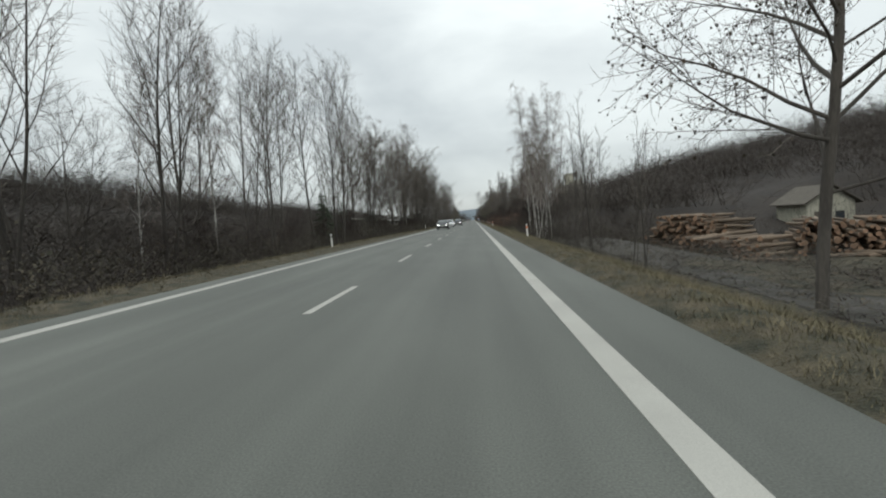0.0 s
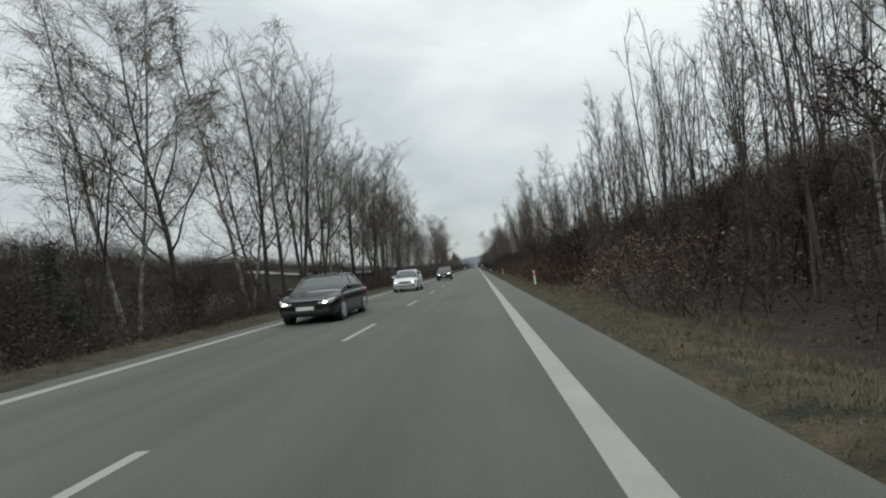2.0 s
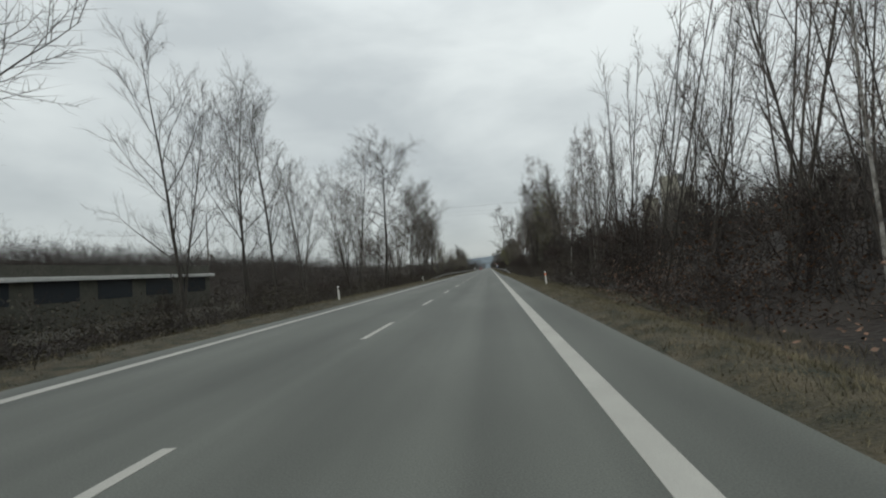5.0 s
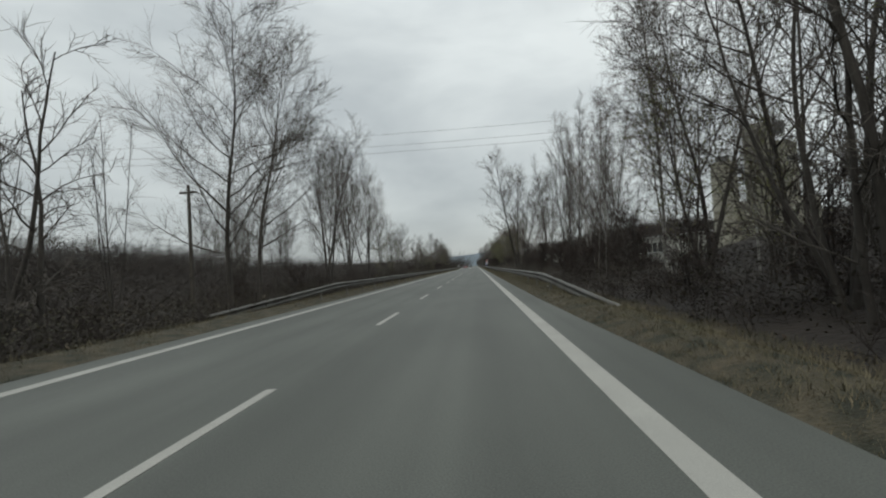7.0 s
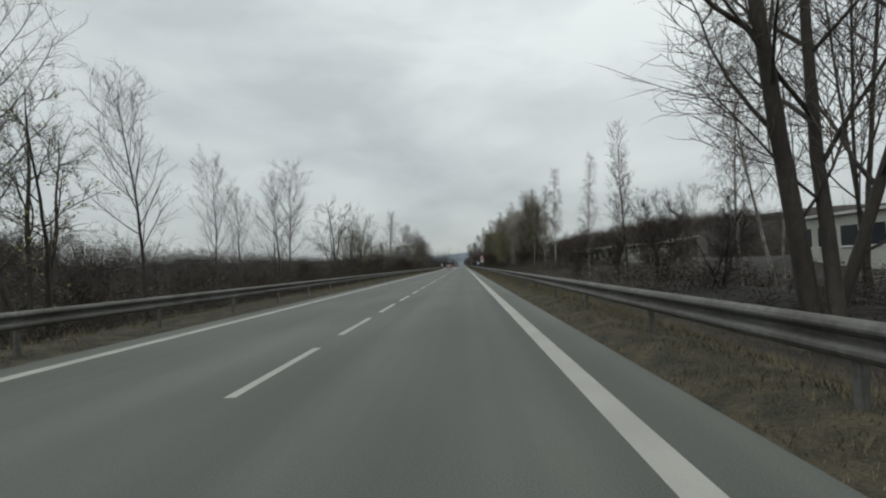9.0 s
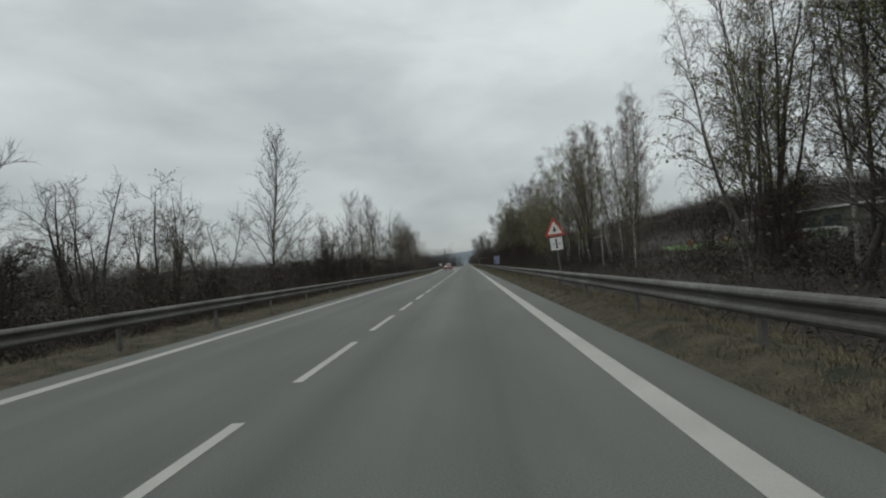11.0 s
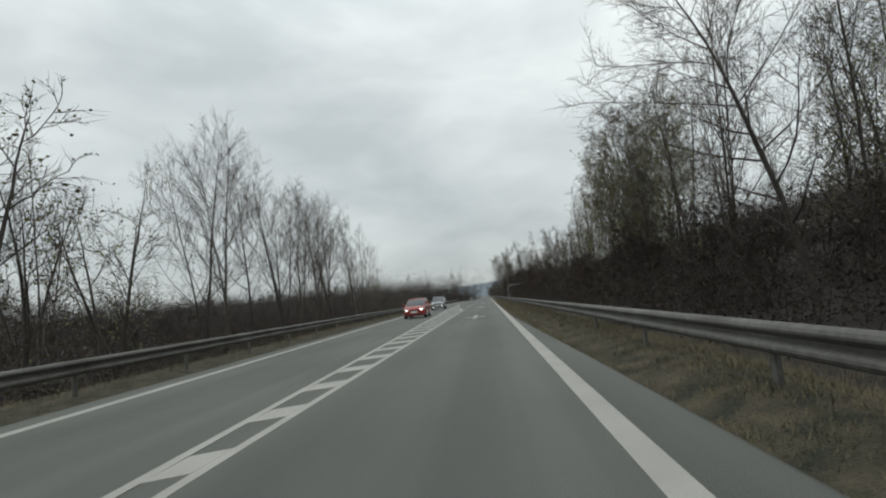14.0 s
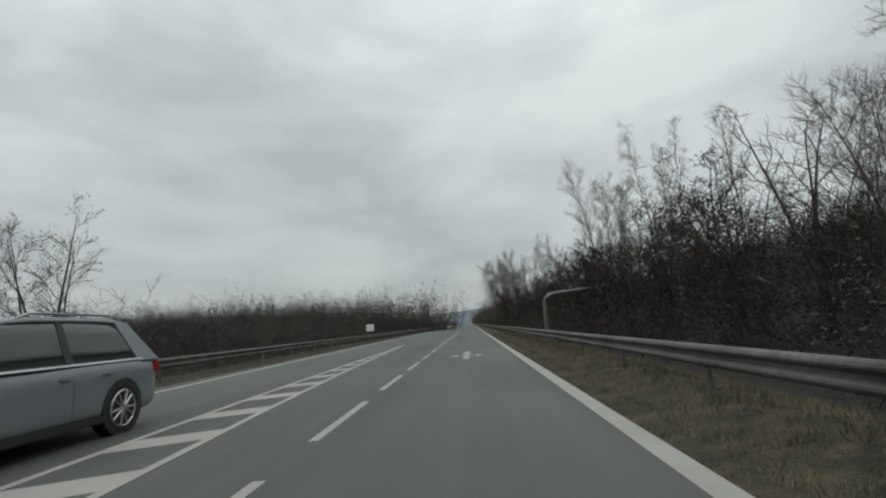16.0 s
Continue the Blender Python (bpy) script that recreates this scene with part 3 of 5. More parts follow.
SPOTS['BIRCH'] += [
    (-13, 22.1, 10), (-13, 28.9, 13.7), (-12, 80.2, 16.6, 1.22), (-12, 91.1, 21.1, 1.22), (-13, 112.1, 15.1, 1.22), (-14.6, 490.5, 11, 0.85),
]
SPOTS['POLE'] += [
    (-13, 52.6, 11.9), (-12, 110.6, 13, 1.22), (-15, 227.9, 8.8), (-13, 231.5, 9.5), (-18, 250.9, 7.8), (-19, 255, 9),
    (-20, 261.4, 10), (-13, 387.6, 8.4), (-13, 427.4, 13.1), (-13, 442.7, 9.8), (-15, 478.2, 13.4),
    (-25, 506, 9.1), (-12.6, 373.5, 7),
]
SPOTS['OAK'] += [
    (-10, 62.1, 12.8), (-11, 81.8, 14.5, 1.22), (-12, 118.3, 15, 1.0), (-9.5, 120.8, 13, 0.95), (-12, 144.9, 13.1, 1.22), (-10.5, 211.2, 17, 1.25),
    (-12, 243.3, 17.4), (-11.5, 238.7, 16.4),
]
SPOTS['SHRUB'] += [
    (-12, 225.8, 9.8), (-12, 288, 8.9), (-12, 325.6, 9.4), (-11, 334.3, 7.9), (-12, 342, 7.9), (-12, 347.1, 6.9),
    (-12, 357.2, 6.3), (-12, 352.4, 6.2), (-12, 374.6, 6.1), (-12, 383.6, 7.2), (-12, 392.4, 8.2), 
    (-12, 438, 10.6), (-11, 397.5, 6.9), (-13, 426.9, 9.6), (-13, 441.9, 7.7), (-13, 446.4, 8.7), (-16, 499.6, 6),
    (-16, 508.8, 8.1), (-16.2, 530, 5.2), (-18.9, 538, 4.6), (-18.3, 546, 5.4), (-17.7, 554, 3.6), (-18.9, 562, 4.4),
    (-18.5, 570, 3.1), (-21.6, 578, 4.6), (-19.9, 586, 4.8), (-21.6, 594, 4.7),
]
SPOTS['BIRCH'] += [
    (9.4, 61.5, 12.4), (9.1, 44.8, 9.5), (9.6, 54, 12.6), (9.1, 47, 13.6), (9.6, 45.9, 12.6), (10.6, 70, 8.1),
    (9.1, 58, 11.3), (9.6, 57.7, 11.3), (11.8, 248.3, 13.5), (11.5, 235.2, 11.6), (12.5, 229.9, 10.3), (12.5, 253.7, 13.6),
    (11.6, 236.2, 19), (12.5, 256, 12.7), (12.5, 365.3, 10.7), (12.5, 347.9, 11.2), (12.5, 343.3, 10.8), (13.5, 331.9, 12),
    (13.5, 380.6, 11.7), (15.5, 374.7, 13.5), (14.5, 356.5, 11.7), (13.5, 385, 13.3), (14.5, 377.5, 11.8), (13.5, 397.2, 13.6),
    (13.5, 405.8, 13.2), (14.5, 389.9, 10), (13.5, 414.7, 12.3), (14.5, 409.4, 11.9), (17.5, 400.5, 12.8), (13.5, 426.6, 13.8),
]
SPOTS['BIRCH'] += [
    (14.5, 476, 15.4), (14.5, 468.2, 12.8), 
    (7.8, 41.5, 12.6), (10, 160, 11.4), (11.1, 191, 11.9),
    (9.9, 196, 12.4), (12.3, 288, 10.7), (13.4, 292, 10.9), (12.8, 304, 8.2), (12, 310, 9.2), (13.5, 349, 11.2),
    (12.2, 352.5, 11.4), (14.6, 346.5, 12), (15.5, 351, 11.2),
]
SPOTS['POLE'] += [
    (13.6, 45.3, 9.4), (10.1, 45, 9.5), (9.6, 78.2, 9), (10.6, 75.2, 8.9), (10.6, 56.8, 9.4), (10.6, 84.1, 8.1),
    (10.6, 80.4, 7.6), (10.6, 71.3, 9), (10.6, 107.5, 10.1), (9.6, 97.8, 7.7), (10.6, 97.1, 8.4), (9.6, 89.9, 6.6),
    (10.6, 90.4, 7.6), (9.6, 85.7, 9.9), (10.1, 111.4, 11), (9.6, 107.4, 9), (10.6, 107.1, 8.6), (11.1, 103.6, 5.8),
    (9.6, 133.6, 11.5), (10.6, 131.8, 13.1), (9.6, 124, 10.1), (10.6, 124.6, 11.2), (9.6, 119.7, 10.1), (10.6, 119.9, 11.2),
    (12.5, 167.4, 14.4), (11.5, 150.6, 11.4), (12.5, 150.7, 13), (10.1, 141, 10.9), (9.6, 136.2, 8.5), (10.6, 136.6, 10.4),
]
SPOTS['POLE'] += [
    (11.5, 208.8, 11.7), (7.4, 15.7, 4.2), (7.7, 15.4, 4.6), (7.2, 22.8, 6.2), (7.6, 21.4, 6.8), (8.3, 28, 4.5),
    (9, 33, 5), (9.6, 38, 5.5), (8.4, 36, 5), (12, 40, 5.5), (9.3, 170, 11.2), (9.4, 175, 12.4),
    (9.2, 181, 10.3), (10.9, 216.5, 11.7), (10.4, 197.5, 11.4), (10.5, 187, 12), (14, 166, 12), (17, 186, 12),
]
SPOTS['SLIM'] += [
    (8.6, 95.6, 9), (10.6, 63.9, 9.4), (9.6, 72.7, 6.7), (10.6, 69.7, 9.2), (10.6, 86.3, 9.4), (9.6, 117.1, 11),
    (10.6, 104.8, 6.8), (9.6, 115.9, 11.9), (10.6, 134.4, 11.2), (12.5, 222.1, 9.1), (11.5, 212.6, 9.9), (12.5, 212, 10.8),
    (11.5, 271.3, 13.7), (12.5, 266.6, 14.1), (13.5, 286.2, 13.9), (13.5, 273.1, 12), (12.5, 266.2, 12.9),
    (11.5, 258.3, 14), (11, 254.9, 15), (12.5, 262.3, 12), (12.5, 347.4, 10.8), (12.5, 447.3, 9.6), (11.5, 438.6, 9.6),
    (13.5, 476.5, 9.6), (9.6, 70.4, 9),
]
SPOTS['SLIM'] += [
    (11.2, 205, 11.8), (11.9, 301, 8.4), 
    (10.5, 443.5, 11.2), (11.6, 456, 11.2),
    (10.9, 211, 12.6), (12, 226.5, 12.6), (12.6, 478.5, 11.2), (11.6, 429, 13.5), (13, 420, 14), (12.5, 416, 14),
    (13, 162, 12.9), (15, 170, 12.9), (16.5, 177, 12), (18, 183, 12.9), (13.2, 345, 11.2), (14, 355, 12),
]
SPOTS['OAK'] += [
    (12, 227.2, 12.5), (12.5, 452, 9.6), (11, 440.3, 10.4), (12, 427, 14),
]
SPOTS['LEAFY'] += [
    (11.5, 215.2, 8.6), (11.5, 227.6, 5.1), (11.5, 372.1, 11.1), (13.1, 400, 12), (13.1, 407.1, 11), (13.1, 414.7, 10.2),
    (13.1, 397.3, 6.2), (13.1, 440, 9.3), (14.1, 429.1, 11.9), (14.1, 421, 9.5), (12.1, 409.8, 9.6), (14.1, 442.8, 7.7),
    (13.1, 431.8, 10.4), (12.1, 425.2, 10.4), (14.1, 464.1, 7.7), (12.1, 456.5, 9), (12.1, 470.4, 8.4), 
    (11.4, 418, 10.9), (12.6, 460.5, 9), (11.2, 219, 11.2), (11.6, 232, 11.2), (12.4, 434.5, 11.7),
    (11.6, 424, 11.7), (11.5, 392, 7.5), (11.8, 399, 8), (12.4, 403.5, 8), (11.4, 386, 7), (12.2, 379, 7),
]
SPOTS['LEAFY'] += [
    (12, 366, 6.5), (11.9, 350.5, 9),
]
SPOTS['SHRUB'] += [
    (10, 222.1, 9.9), (9.5, 220.3, 9.9), (14.5, 340.1, 8.3), 
]
# the last stretch beside the guard rail, the wide trees, and single trees of their own shape
SPOTS["ROUND"] += [(10.2, 517, 9.6, 0.85), (8.3, 280.5, 15.6, 1.15), (9.2, 598, 15, 1.1), (10.5, 614, 17, 1.1), (9.2, 582, 11.5, 1.0), (9.8, 566, 10, 0.9)]
SPOTS["SPREAD"] += [(8.95, 9.6, 15.5, 0.82)]
SPOTS["OVAL"] += [(-12.4, 370.2, 12.6, 1.2), (-12.4, 412, 13, 1.15)]
SPOTS["BARE"] += [(-30, 275, 13), (-27, 270, 12), (-33, 283, 13), (-29, 288, 12), (-36, 278, 13), (-25, 281, 11), (-31, 295, 12), (-40, 290, 13)]
SPOTS["BIRCH"] += [(13, 515, 11.4, 0.8), (14.4, 518, 10.4, 0.8), (12.4, 521.5, 9, 0.8)]
SPOTS["SHRUB"] += [(11.6, 502, 6.4, 1.1), (12.2, 492, 6.8), (11.8, 505.5, 5.4), (12.2, 486.5, 6.4)]
SPOTS["ROUND"] += [(13.2, 497.4, 8.0, 1.15), (11.8, 499.6, 6.6, 1.1)]
SPOTS["SLIM"] += [(13.6, 509, 8.4), (11.5, 541, 9.5), (12.6, 553, 11), (11.8, 566, 12), (13, 578, 12), (12.2, 590, 13), (14.5, 547, 9), (15, 560, 10.5)]
SPOTS["LEAFY"] += [(11.9, 455, 11), (12.7, 459.5, 11.5), (13.2, 464.5, 11), (12, 450.5, 11), (14.5, 461, 12)]
SPOTS["BIRCH"] += [(13.5, 471, 12.5), (15, 474, 13), (13.8, 480, 12), (15.5, 466, 12.5), (12.8, 378, 12), (14, 383, 11), (13, 388, 11), (16, 379, 12), (12.6, 373, 11), (14.8, 391, 11)]
SPOTS["SLIM"] += [(13.2, 394, 11.5), (12.9, 367, 9.5), (15.2, 386, 12), (14.2, 370, 11), (16.5, 392, 12)]
SPOTS["LEAFY"] += [(12.4, 532, 6.8), (12.8, 486, 7), (11.2, 572, 8)]
SPOTS["SHRUB"] += [(-11.6, 379, 5.6), (-12.6, 384, 6.2), (-11.8, 388.5, 6.2), (-12.6, 395, 6.4), (-13, 401.5, 6.2), (-13.6, 391, 6.6), (-11.6, 406, 5.4)]
SPOTS["BUSH"] += [(-11, 376, 3.4), (-11.2, 381.5, 3.8), (-11, 386.5, 3.8), (-11.3, 392.5, 3.9), (-11.2, 398, 3.6), (-11.5, 403.5, 3.6)]
SPOTS["BUSH"] += [(15.5, 333, 3.6), (17, 338, 3.8), (16.2, 343.5, 3.4), (18.5, 334.5, 3.4), (17.5, 349, 3.6), (19, 341, 3.0), (15.2, 355, 3.4), (20.5, 330, 4.2), (24, 328, 5.0), (27, 330.5, 5.5), (22, 326, 4.5)]
SPOTS["SLIM"] += [(21, 331, 8), (25, 333, 9), (29, 331, 9), (32, 336, 9), (34, 345, 9)]
SPOTS["GARDEN"] += [(42, 411.7, 1.6), (45, 407, 1.2), (39, 417, 1.1), (47, 403, 1.4)]
spot_rng = random.Random(17)
SPOTS["BUSH"] += [(13, 259, 4.2), (14.5, 263, 4.8), (13, 267, 4.2), (16, 262, 4.8), (12.5, 255.5, 3.6), (17, 268, 4.8), (18, 258, 4.6)]
for first, last, step, lo, hi, h0, h1 in ((60, 233, 5.0, 9.2, 10.8, 2.8, 4.2), (402, 470, 4.0, 9.6, 11.4, 3.2, 4.4), (470, 506, 4.0, 9.6, 11.6, 3.2, 4.4), (506, 590, 3.6, 9.4, 12.0, 4.4, 6.0),
                                          (-6, 120, 6.5, -11.5, -9.8, 2.4, 3.6), (126, 230, 8.0, -11.5, -10.2, 1.6, 2.3), (256, 310, 6.5, 9.8, 13.0, 2.6, 4.2), (240, 330, 8.0, -13.0, -10.5, 2.0, 3.2), (330, 440, 7.0, -12.5, -11.0, 2.6, 3.8)):
    yy = first
    while yy < last:
        SPOTS["BUSH"].append((spot_rng.uniform(lo, hi), yy, spot_rng.uniform(h0, h1)))
        yy += step * spot_rng.uniform(0.7, 1.3)
# close-set young growth on the bank
yy = 60.0
while yy < 206:
    SPOTS["POLE"].append((spot_rng.uniform(9.6, 11.6), yy, spot_rng.uniform(7.0, 9.2 if yy < 105 else 10.5)))
    if yy < 118:
        SPOTS["POLE"].append((spot_rng.uniform(12.0, 15.5), yy + 1.4, spot_rng.uniform(9.0, 12.0)))
    yy += spot_rng.uniform(2.8, 4.6)
tree_rng = random.Random(5)
lean_rng = random.Random(23)


def plant(kind, x, y, height, wide=1.0, lean=0.0):
    pick = tree_rng.randrange(len(TREES[kind]))
    trunk_me, crown_me, h0 = TREES[kind][pick]
    s = height / h0
    tree = new("birch_tree" if kind == "BIRCH" else ("shrub_tree" if kind == "SHRUB" else "spruce_tree" if kind == "SPRUCE" else "bush" if kind == "BUSH" else "garden_shrub" if kind == "GARDEN" else "bare_tree"))
    w = s * wide * tree_rng.uniform(0.92, 1.12)
    tree.matrix_world = Matrix.LocRotScale((x, y, ground_z(x, y)), Euler((tree_rng.uniform(-0.04, 0.04), tree_rng.uniform(-0.04, 0.04) + lean, tree_rng.uniform(0, 6.28))), (w, w, s))
    tagged(tree, LABELS[kind][0], LABELS[kind][1], "bushes along the road" if kind == "BUSH" else "garden shrubs" if kind == "GARDEN" else "trees along the road")
    for name, me in (("trunk", trunk_me), ("crown", crown_me)):
        ob = new(name, me)
        ob.parent = tree
    return tree


for kind, spots in SPOTS.items():
    for spot in spots:
        if spot[1] < 640:
            # the young stems crowd out of the bank towards the light over the road
            crowded = kind in ("POLE", "SLIM") and spot[0] > 0 and 105 < spot[1] < 222
            plant(kind, *spot, lean=-lean_rng.uniform(0.08, 0.32)) if crowded and len(spot) == 3 else plant(kind, *spot)
# the leaning stems and dark clump before the silo, the trees before the house and round the last stretch
for kind, spots in {
        "SHRUB": [(-11.2, 350.5, 5.6, 1.3), (-11.5, 355, 6.0, 1.35), (-11.8, 360, 5.8, 1.3), (12.2, 346.5, 9.5), (11.8, 350.5, 8.5), (11.8, 478, 8), (12.6, 482.5, 7.2), (11.6, 495, 6.5)],
        "BUSH": [(11.4, 344.5, 2.8), (11.8, 349, 3.0), (11.4, 353.5, 2.8), (9.9, 238.5, 2.5), (10.6, 241.8, 2.8), (9.8, 244.6, 2.4), (10.8, 247.4, 2.7), (10.0, 250.5, 2.5), (12.4, 243, 4.0), (13.5, 246.5, 4.2)],
        "BARE": [(-13, 484, 12), (-12.6, 486.4, 11), (-12.2, 402, 11.5), (-13, 396, 11)],
        "LEAFY": [(12.8, 343.5, 10), (13.4, 347, 10.5)],
        "OAK": [(12.8, 234.2, 12.5)],
        "SLIM": [(11.4, 245, 11.5, 1, -0.36), (12, 249.5, 12, 1, -0.18), (11.2, 252.5, 11, 1, -0.22)],
        "POLE": [(-13.8, 487.5, 10.5), (10.6, 239.6, 9.0, 0.8, -0.42), (10.7, 239.8, 8.0, 0.8, -0.2), (10.9, 239.5, 5.5, 0.8, 0.14), (11.1, 240.1, 9.5, 0.8, -0.3)]}.items():
    for spot in spots:
        plant(kind, *spot)


# ---- thickets of bramble and brushwood ----
def make_thicket(seed, length=8.0, depth=4.5, height=3.0, stems=95, leafy=2600, arms=12, reach=0.8, thick=0.012, clump_count=11, low=0.4, leaf=None, blade=1.0):
    rng = random.Random(seed)
    limbs = Limbs()
    leaf_v, leaf_f = [], []
    clumps = [(Vector((rng.uniform(-0.42, 0.42) * depth, rng.uniform(-0.5, 0.5) * length, -0.3)), rng.uniform(low, 1.15), rng.uniform(0.12, 0.3) * depth) for _ in range(clump_count)]
    for k in range(stems):
        heart, rise, wide = clumps[k % len(clumps)]
        off = Vector((clamp(rng.gauss(0, 1), -1.6, 1.6), clamp(rng.gauss(0, 1), -1.6, 1.6), 0)) * wide * 0.55
        h = height * rise * rng.uniform(0.55, 1.1)
        stem = bent(rng, heart + off, Vector((rng.uniform(-0.45, 0.45), rng.uniform(-0.45, 0.45), 1)) + off * (0.35 / wide), h, 3, 0.26, -0.02)
        limbs.tube(stem, thick, 0.003, 3)
        for _ in range(arms):
            p, d = along(stem, rng.uniform(0.08, 1.0))
            way = side_way(rng, d, radians(rng.uniform(25, 85)), rng.uniform(0, 6.28))
            q = p + way * rng.uniform(0.25, 0.6) * reach
            limbs.tube([p, q, q + (way + Vector((rng.uniform(-0.7, 0.7), rng.uniform(-0.7, 0.7), rng.uniform(-0.5, 0.6)))) * rng.uniform(0.15, 0.4) * reach], thick * 0.55, 0.003, 3)
    for k in range(leafy):
        heart, rise, wide = clumps[k % len(clumps)]
        c = heart + Vector((clamp(rng.gauss(0, 1), -1.6, 1.6) * wide, clamp(rng.gauss(0, 1), -1.6, 1.6) * wide, 0.3 + height * rise * 0.9 * rng.random() ** 1.4))
        u = Vector((rng.uniform(-1, 1), rng.uniform(-1, 1), rng.uniform(-1, 1))).normalized() * rng.uniform(0.022, 0.048) * blade
        w = u.orthogonal() * rng.uniform(0.4, 0.8)
        i = len(leaf_v)
        leaf_v += [tuple(c - u), tuple(c + w), tuple(c + u), tuple(c - w)]
        leaf_f.append((i, i + 1, i + 2, i + 3))
    base = len(limbs.v)
    return mesh_from("thicket", limbs.v + leaf_v, limbs.f + [tuple(base + q for q in f) for f in leaf_f], [SCRUB, leaf or DEAD_LEAF],
                     [0] * len(limbs.f) + [1] * len(leaf_f))


THICKETS = [make_thicket(200 + k) for k in range(5)]
REAR_THICKETS = [make_thicket(220 + k, 8.0, 5.0, 3.0, 46, 320, 9, 1.0, 0.018) for k in range(3)]
BEECH_THICKETS = [make_thicket(240 + k, leafy=2600, leaf=BEECH_LEAF, blade=1.15) for k in range(3)]
brush_rng = random.Random(8)


BRAMBLE = "dark tangled thicket of brambles and brushwood"


def brush(x, y, height, label=BRAMBLE, widen=1.0, rear=False, beech=False):
    pick = brush_rng.randrange(3 if rear else 5)
    ob = new("thicket", REAR_THICKETS[pick] if rear else BEECH_THICKETS[pick % 3] if beech else THICKETS[pick])
    s = height / 3.0
    flip = math.pi if brush_rng.random() < 0.5 else 0.0
    ob.matrix_world = Matrix.LocRotScale((x, y, ground_z(x, y) - 0.1), Euler((0, 0, flip + brush_rng.uniform(-0.4, 0.4))), (widen, widen * brush_rng.uniform(0.9, 1.15), s))
    return tagged(ob, label, "thicket", kind="stuff")


def left_brush_height(y):
    if y < 112:
        return 2.8
    if y < 235:
        return 2.3
    return 2.0 if y < 300 else (2.8 if y < 430 else 2.0)


def right_brush_height(y):
    if y < 44:
        return 0.0
    if y < 233:
        return 3.0
    return 1.5 if y < 325 else ((3.6 if y < 470 else 3.2) if y > 402 else 1.7)


y = -20.0
while y < 640:
    hl, hr = left_brush_height(y), right_brush_height(y)
    xl = -9.0 + (island_left(y) * 1.1) - (0.8 if y > 230 else 0)
    brush(xl + brush_rng.uniform(-0.6, 0.6), y, hl * brush_rng.uniform(0.75, 1.15))
    brush(xl - 2.0, y + 3.2, hl * brush_rng.uniform(0.7, 1.1))
    brush(xl - 5.0, y + 3, hl * brush_rng.uniform(0.9, 1.3), rear=True)
    if y > 190:
        brush(xl - 10, y + 1, hl * brush_rng.uniform(0.8, 1.2), widen=1.2, rear=True)
        brush(xl - 16, y + 4, hl * brush_rng.uniform(0.8, 1.3), widen=1.3, rear=True)
    if hr:
        beech = 72 < y < 170
        brush(9.6 + brush_rng.uniform(-0.5, 0.5), y, hr * brush_rng.uniform(0.62, 1.05), "thicket of brushwood and beech with withered brown leaves" if beech else BRAMBLE, beech=beech)
        brush(14.5, y + 3, hr * brush_rng.uniform(0.9, 1.25), rear=True)
        brush(19.5, y + 1, hr * brush_rng.uniform(1.0, 1.3), widen=1.25, rear=True)
    if 322 < y < 404:
        brush(12.6, y + 2.5, brush_rng.uniform(1.3, 2.4))
    y += 6.5

for bx, by, bh in ((13.2, 4, 1.3), (13.6, 12, 1.2), (14.0, 20, 1.1), (14.6, 28, 1.3), (15, 36, 1.6), (15, 43, 2.2), (9.0, 30, 1.4), (9.2, 38, 1.9), (30, 20, 3.5), (32, 30, 3.8),
                   (30, 40, 4), (27, 47, 4.2), (21, 50, 4), (34, 12, 3.6), (16, 50, 3.4), (8.6, 0, 1.0), (8.6, 14, 0.9), (8.5, 6.5, 0.9), (8.3, 20, 0.9), (8.6, 25, 1.1), (8.3, 10.5, 0.7), (12.9, 16, 0.8), (13.2, 24, 0.9)):
    brush(bx, by, bh)

for k in range(46):
    bx, by = brush_rng.uniform(27, 62), brush_rng.uniform(330, 440)
    if not (33 < bx and 388 < by) and not (21 < bx < 30 and by < 360):
        brush(bx, by, brush_rng.uniform(1.8, 3.2), widen=1.3, rear=True)
for by in (333, 337, 342, 346, 350, 354, 359, 364):
    brush(brush_rng.uniform(19.5, 21.2), by, brush_rng.uniform(0.9, 1.7))
for k in range(14):
    brush(brush_rng.uniform(22, 44), brush_rng.uniform(262, 300), brush_rng.uniform(1.2, 2.2), widen=1.3, rear=True)

# ---- far woods on the slopes ----
# grey-brown twigs, lighter than the bramble stems to paint in haze over distance
HAZY_TWIG = material("haze_lightened_wood_twigs", (0.034, 0.028, 0.024), (0.058, 0.049, 0.041), 0.9, scale=0.4, fine=4, bump=0, per_island=0.35)
WOODS = [make_thicket(300 + k, 30, 18, 11, 330, 1500, 15, 2.4, 0.042, 90, 0.65) for k in range(3)]
for me in WOODS:
    me.materials[0] = HAZY_TWIG


def wood(x, y, height, turn=0.0, long=1.0):
    ob = new("wood", WOODS[brush_rng.randrange(3)])
    ob.matrix_world = Matrix.LocRotScale((x, y, ground_z(x, y) - 0.4), Euler((0, 0, turn)), (1, long, height / 11))
    return tagged(ob, "dense leafless wood behind the roadside trees", "wood", kind="stuff")


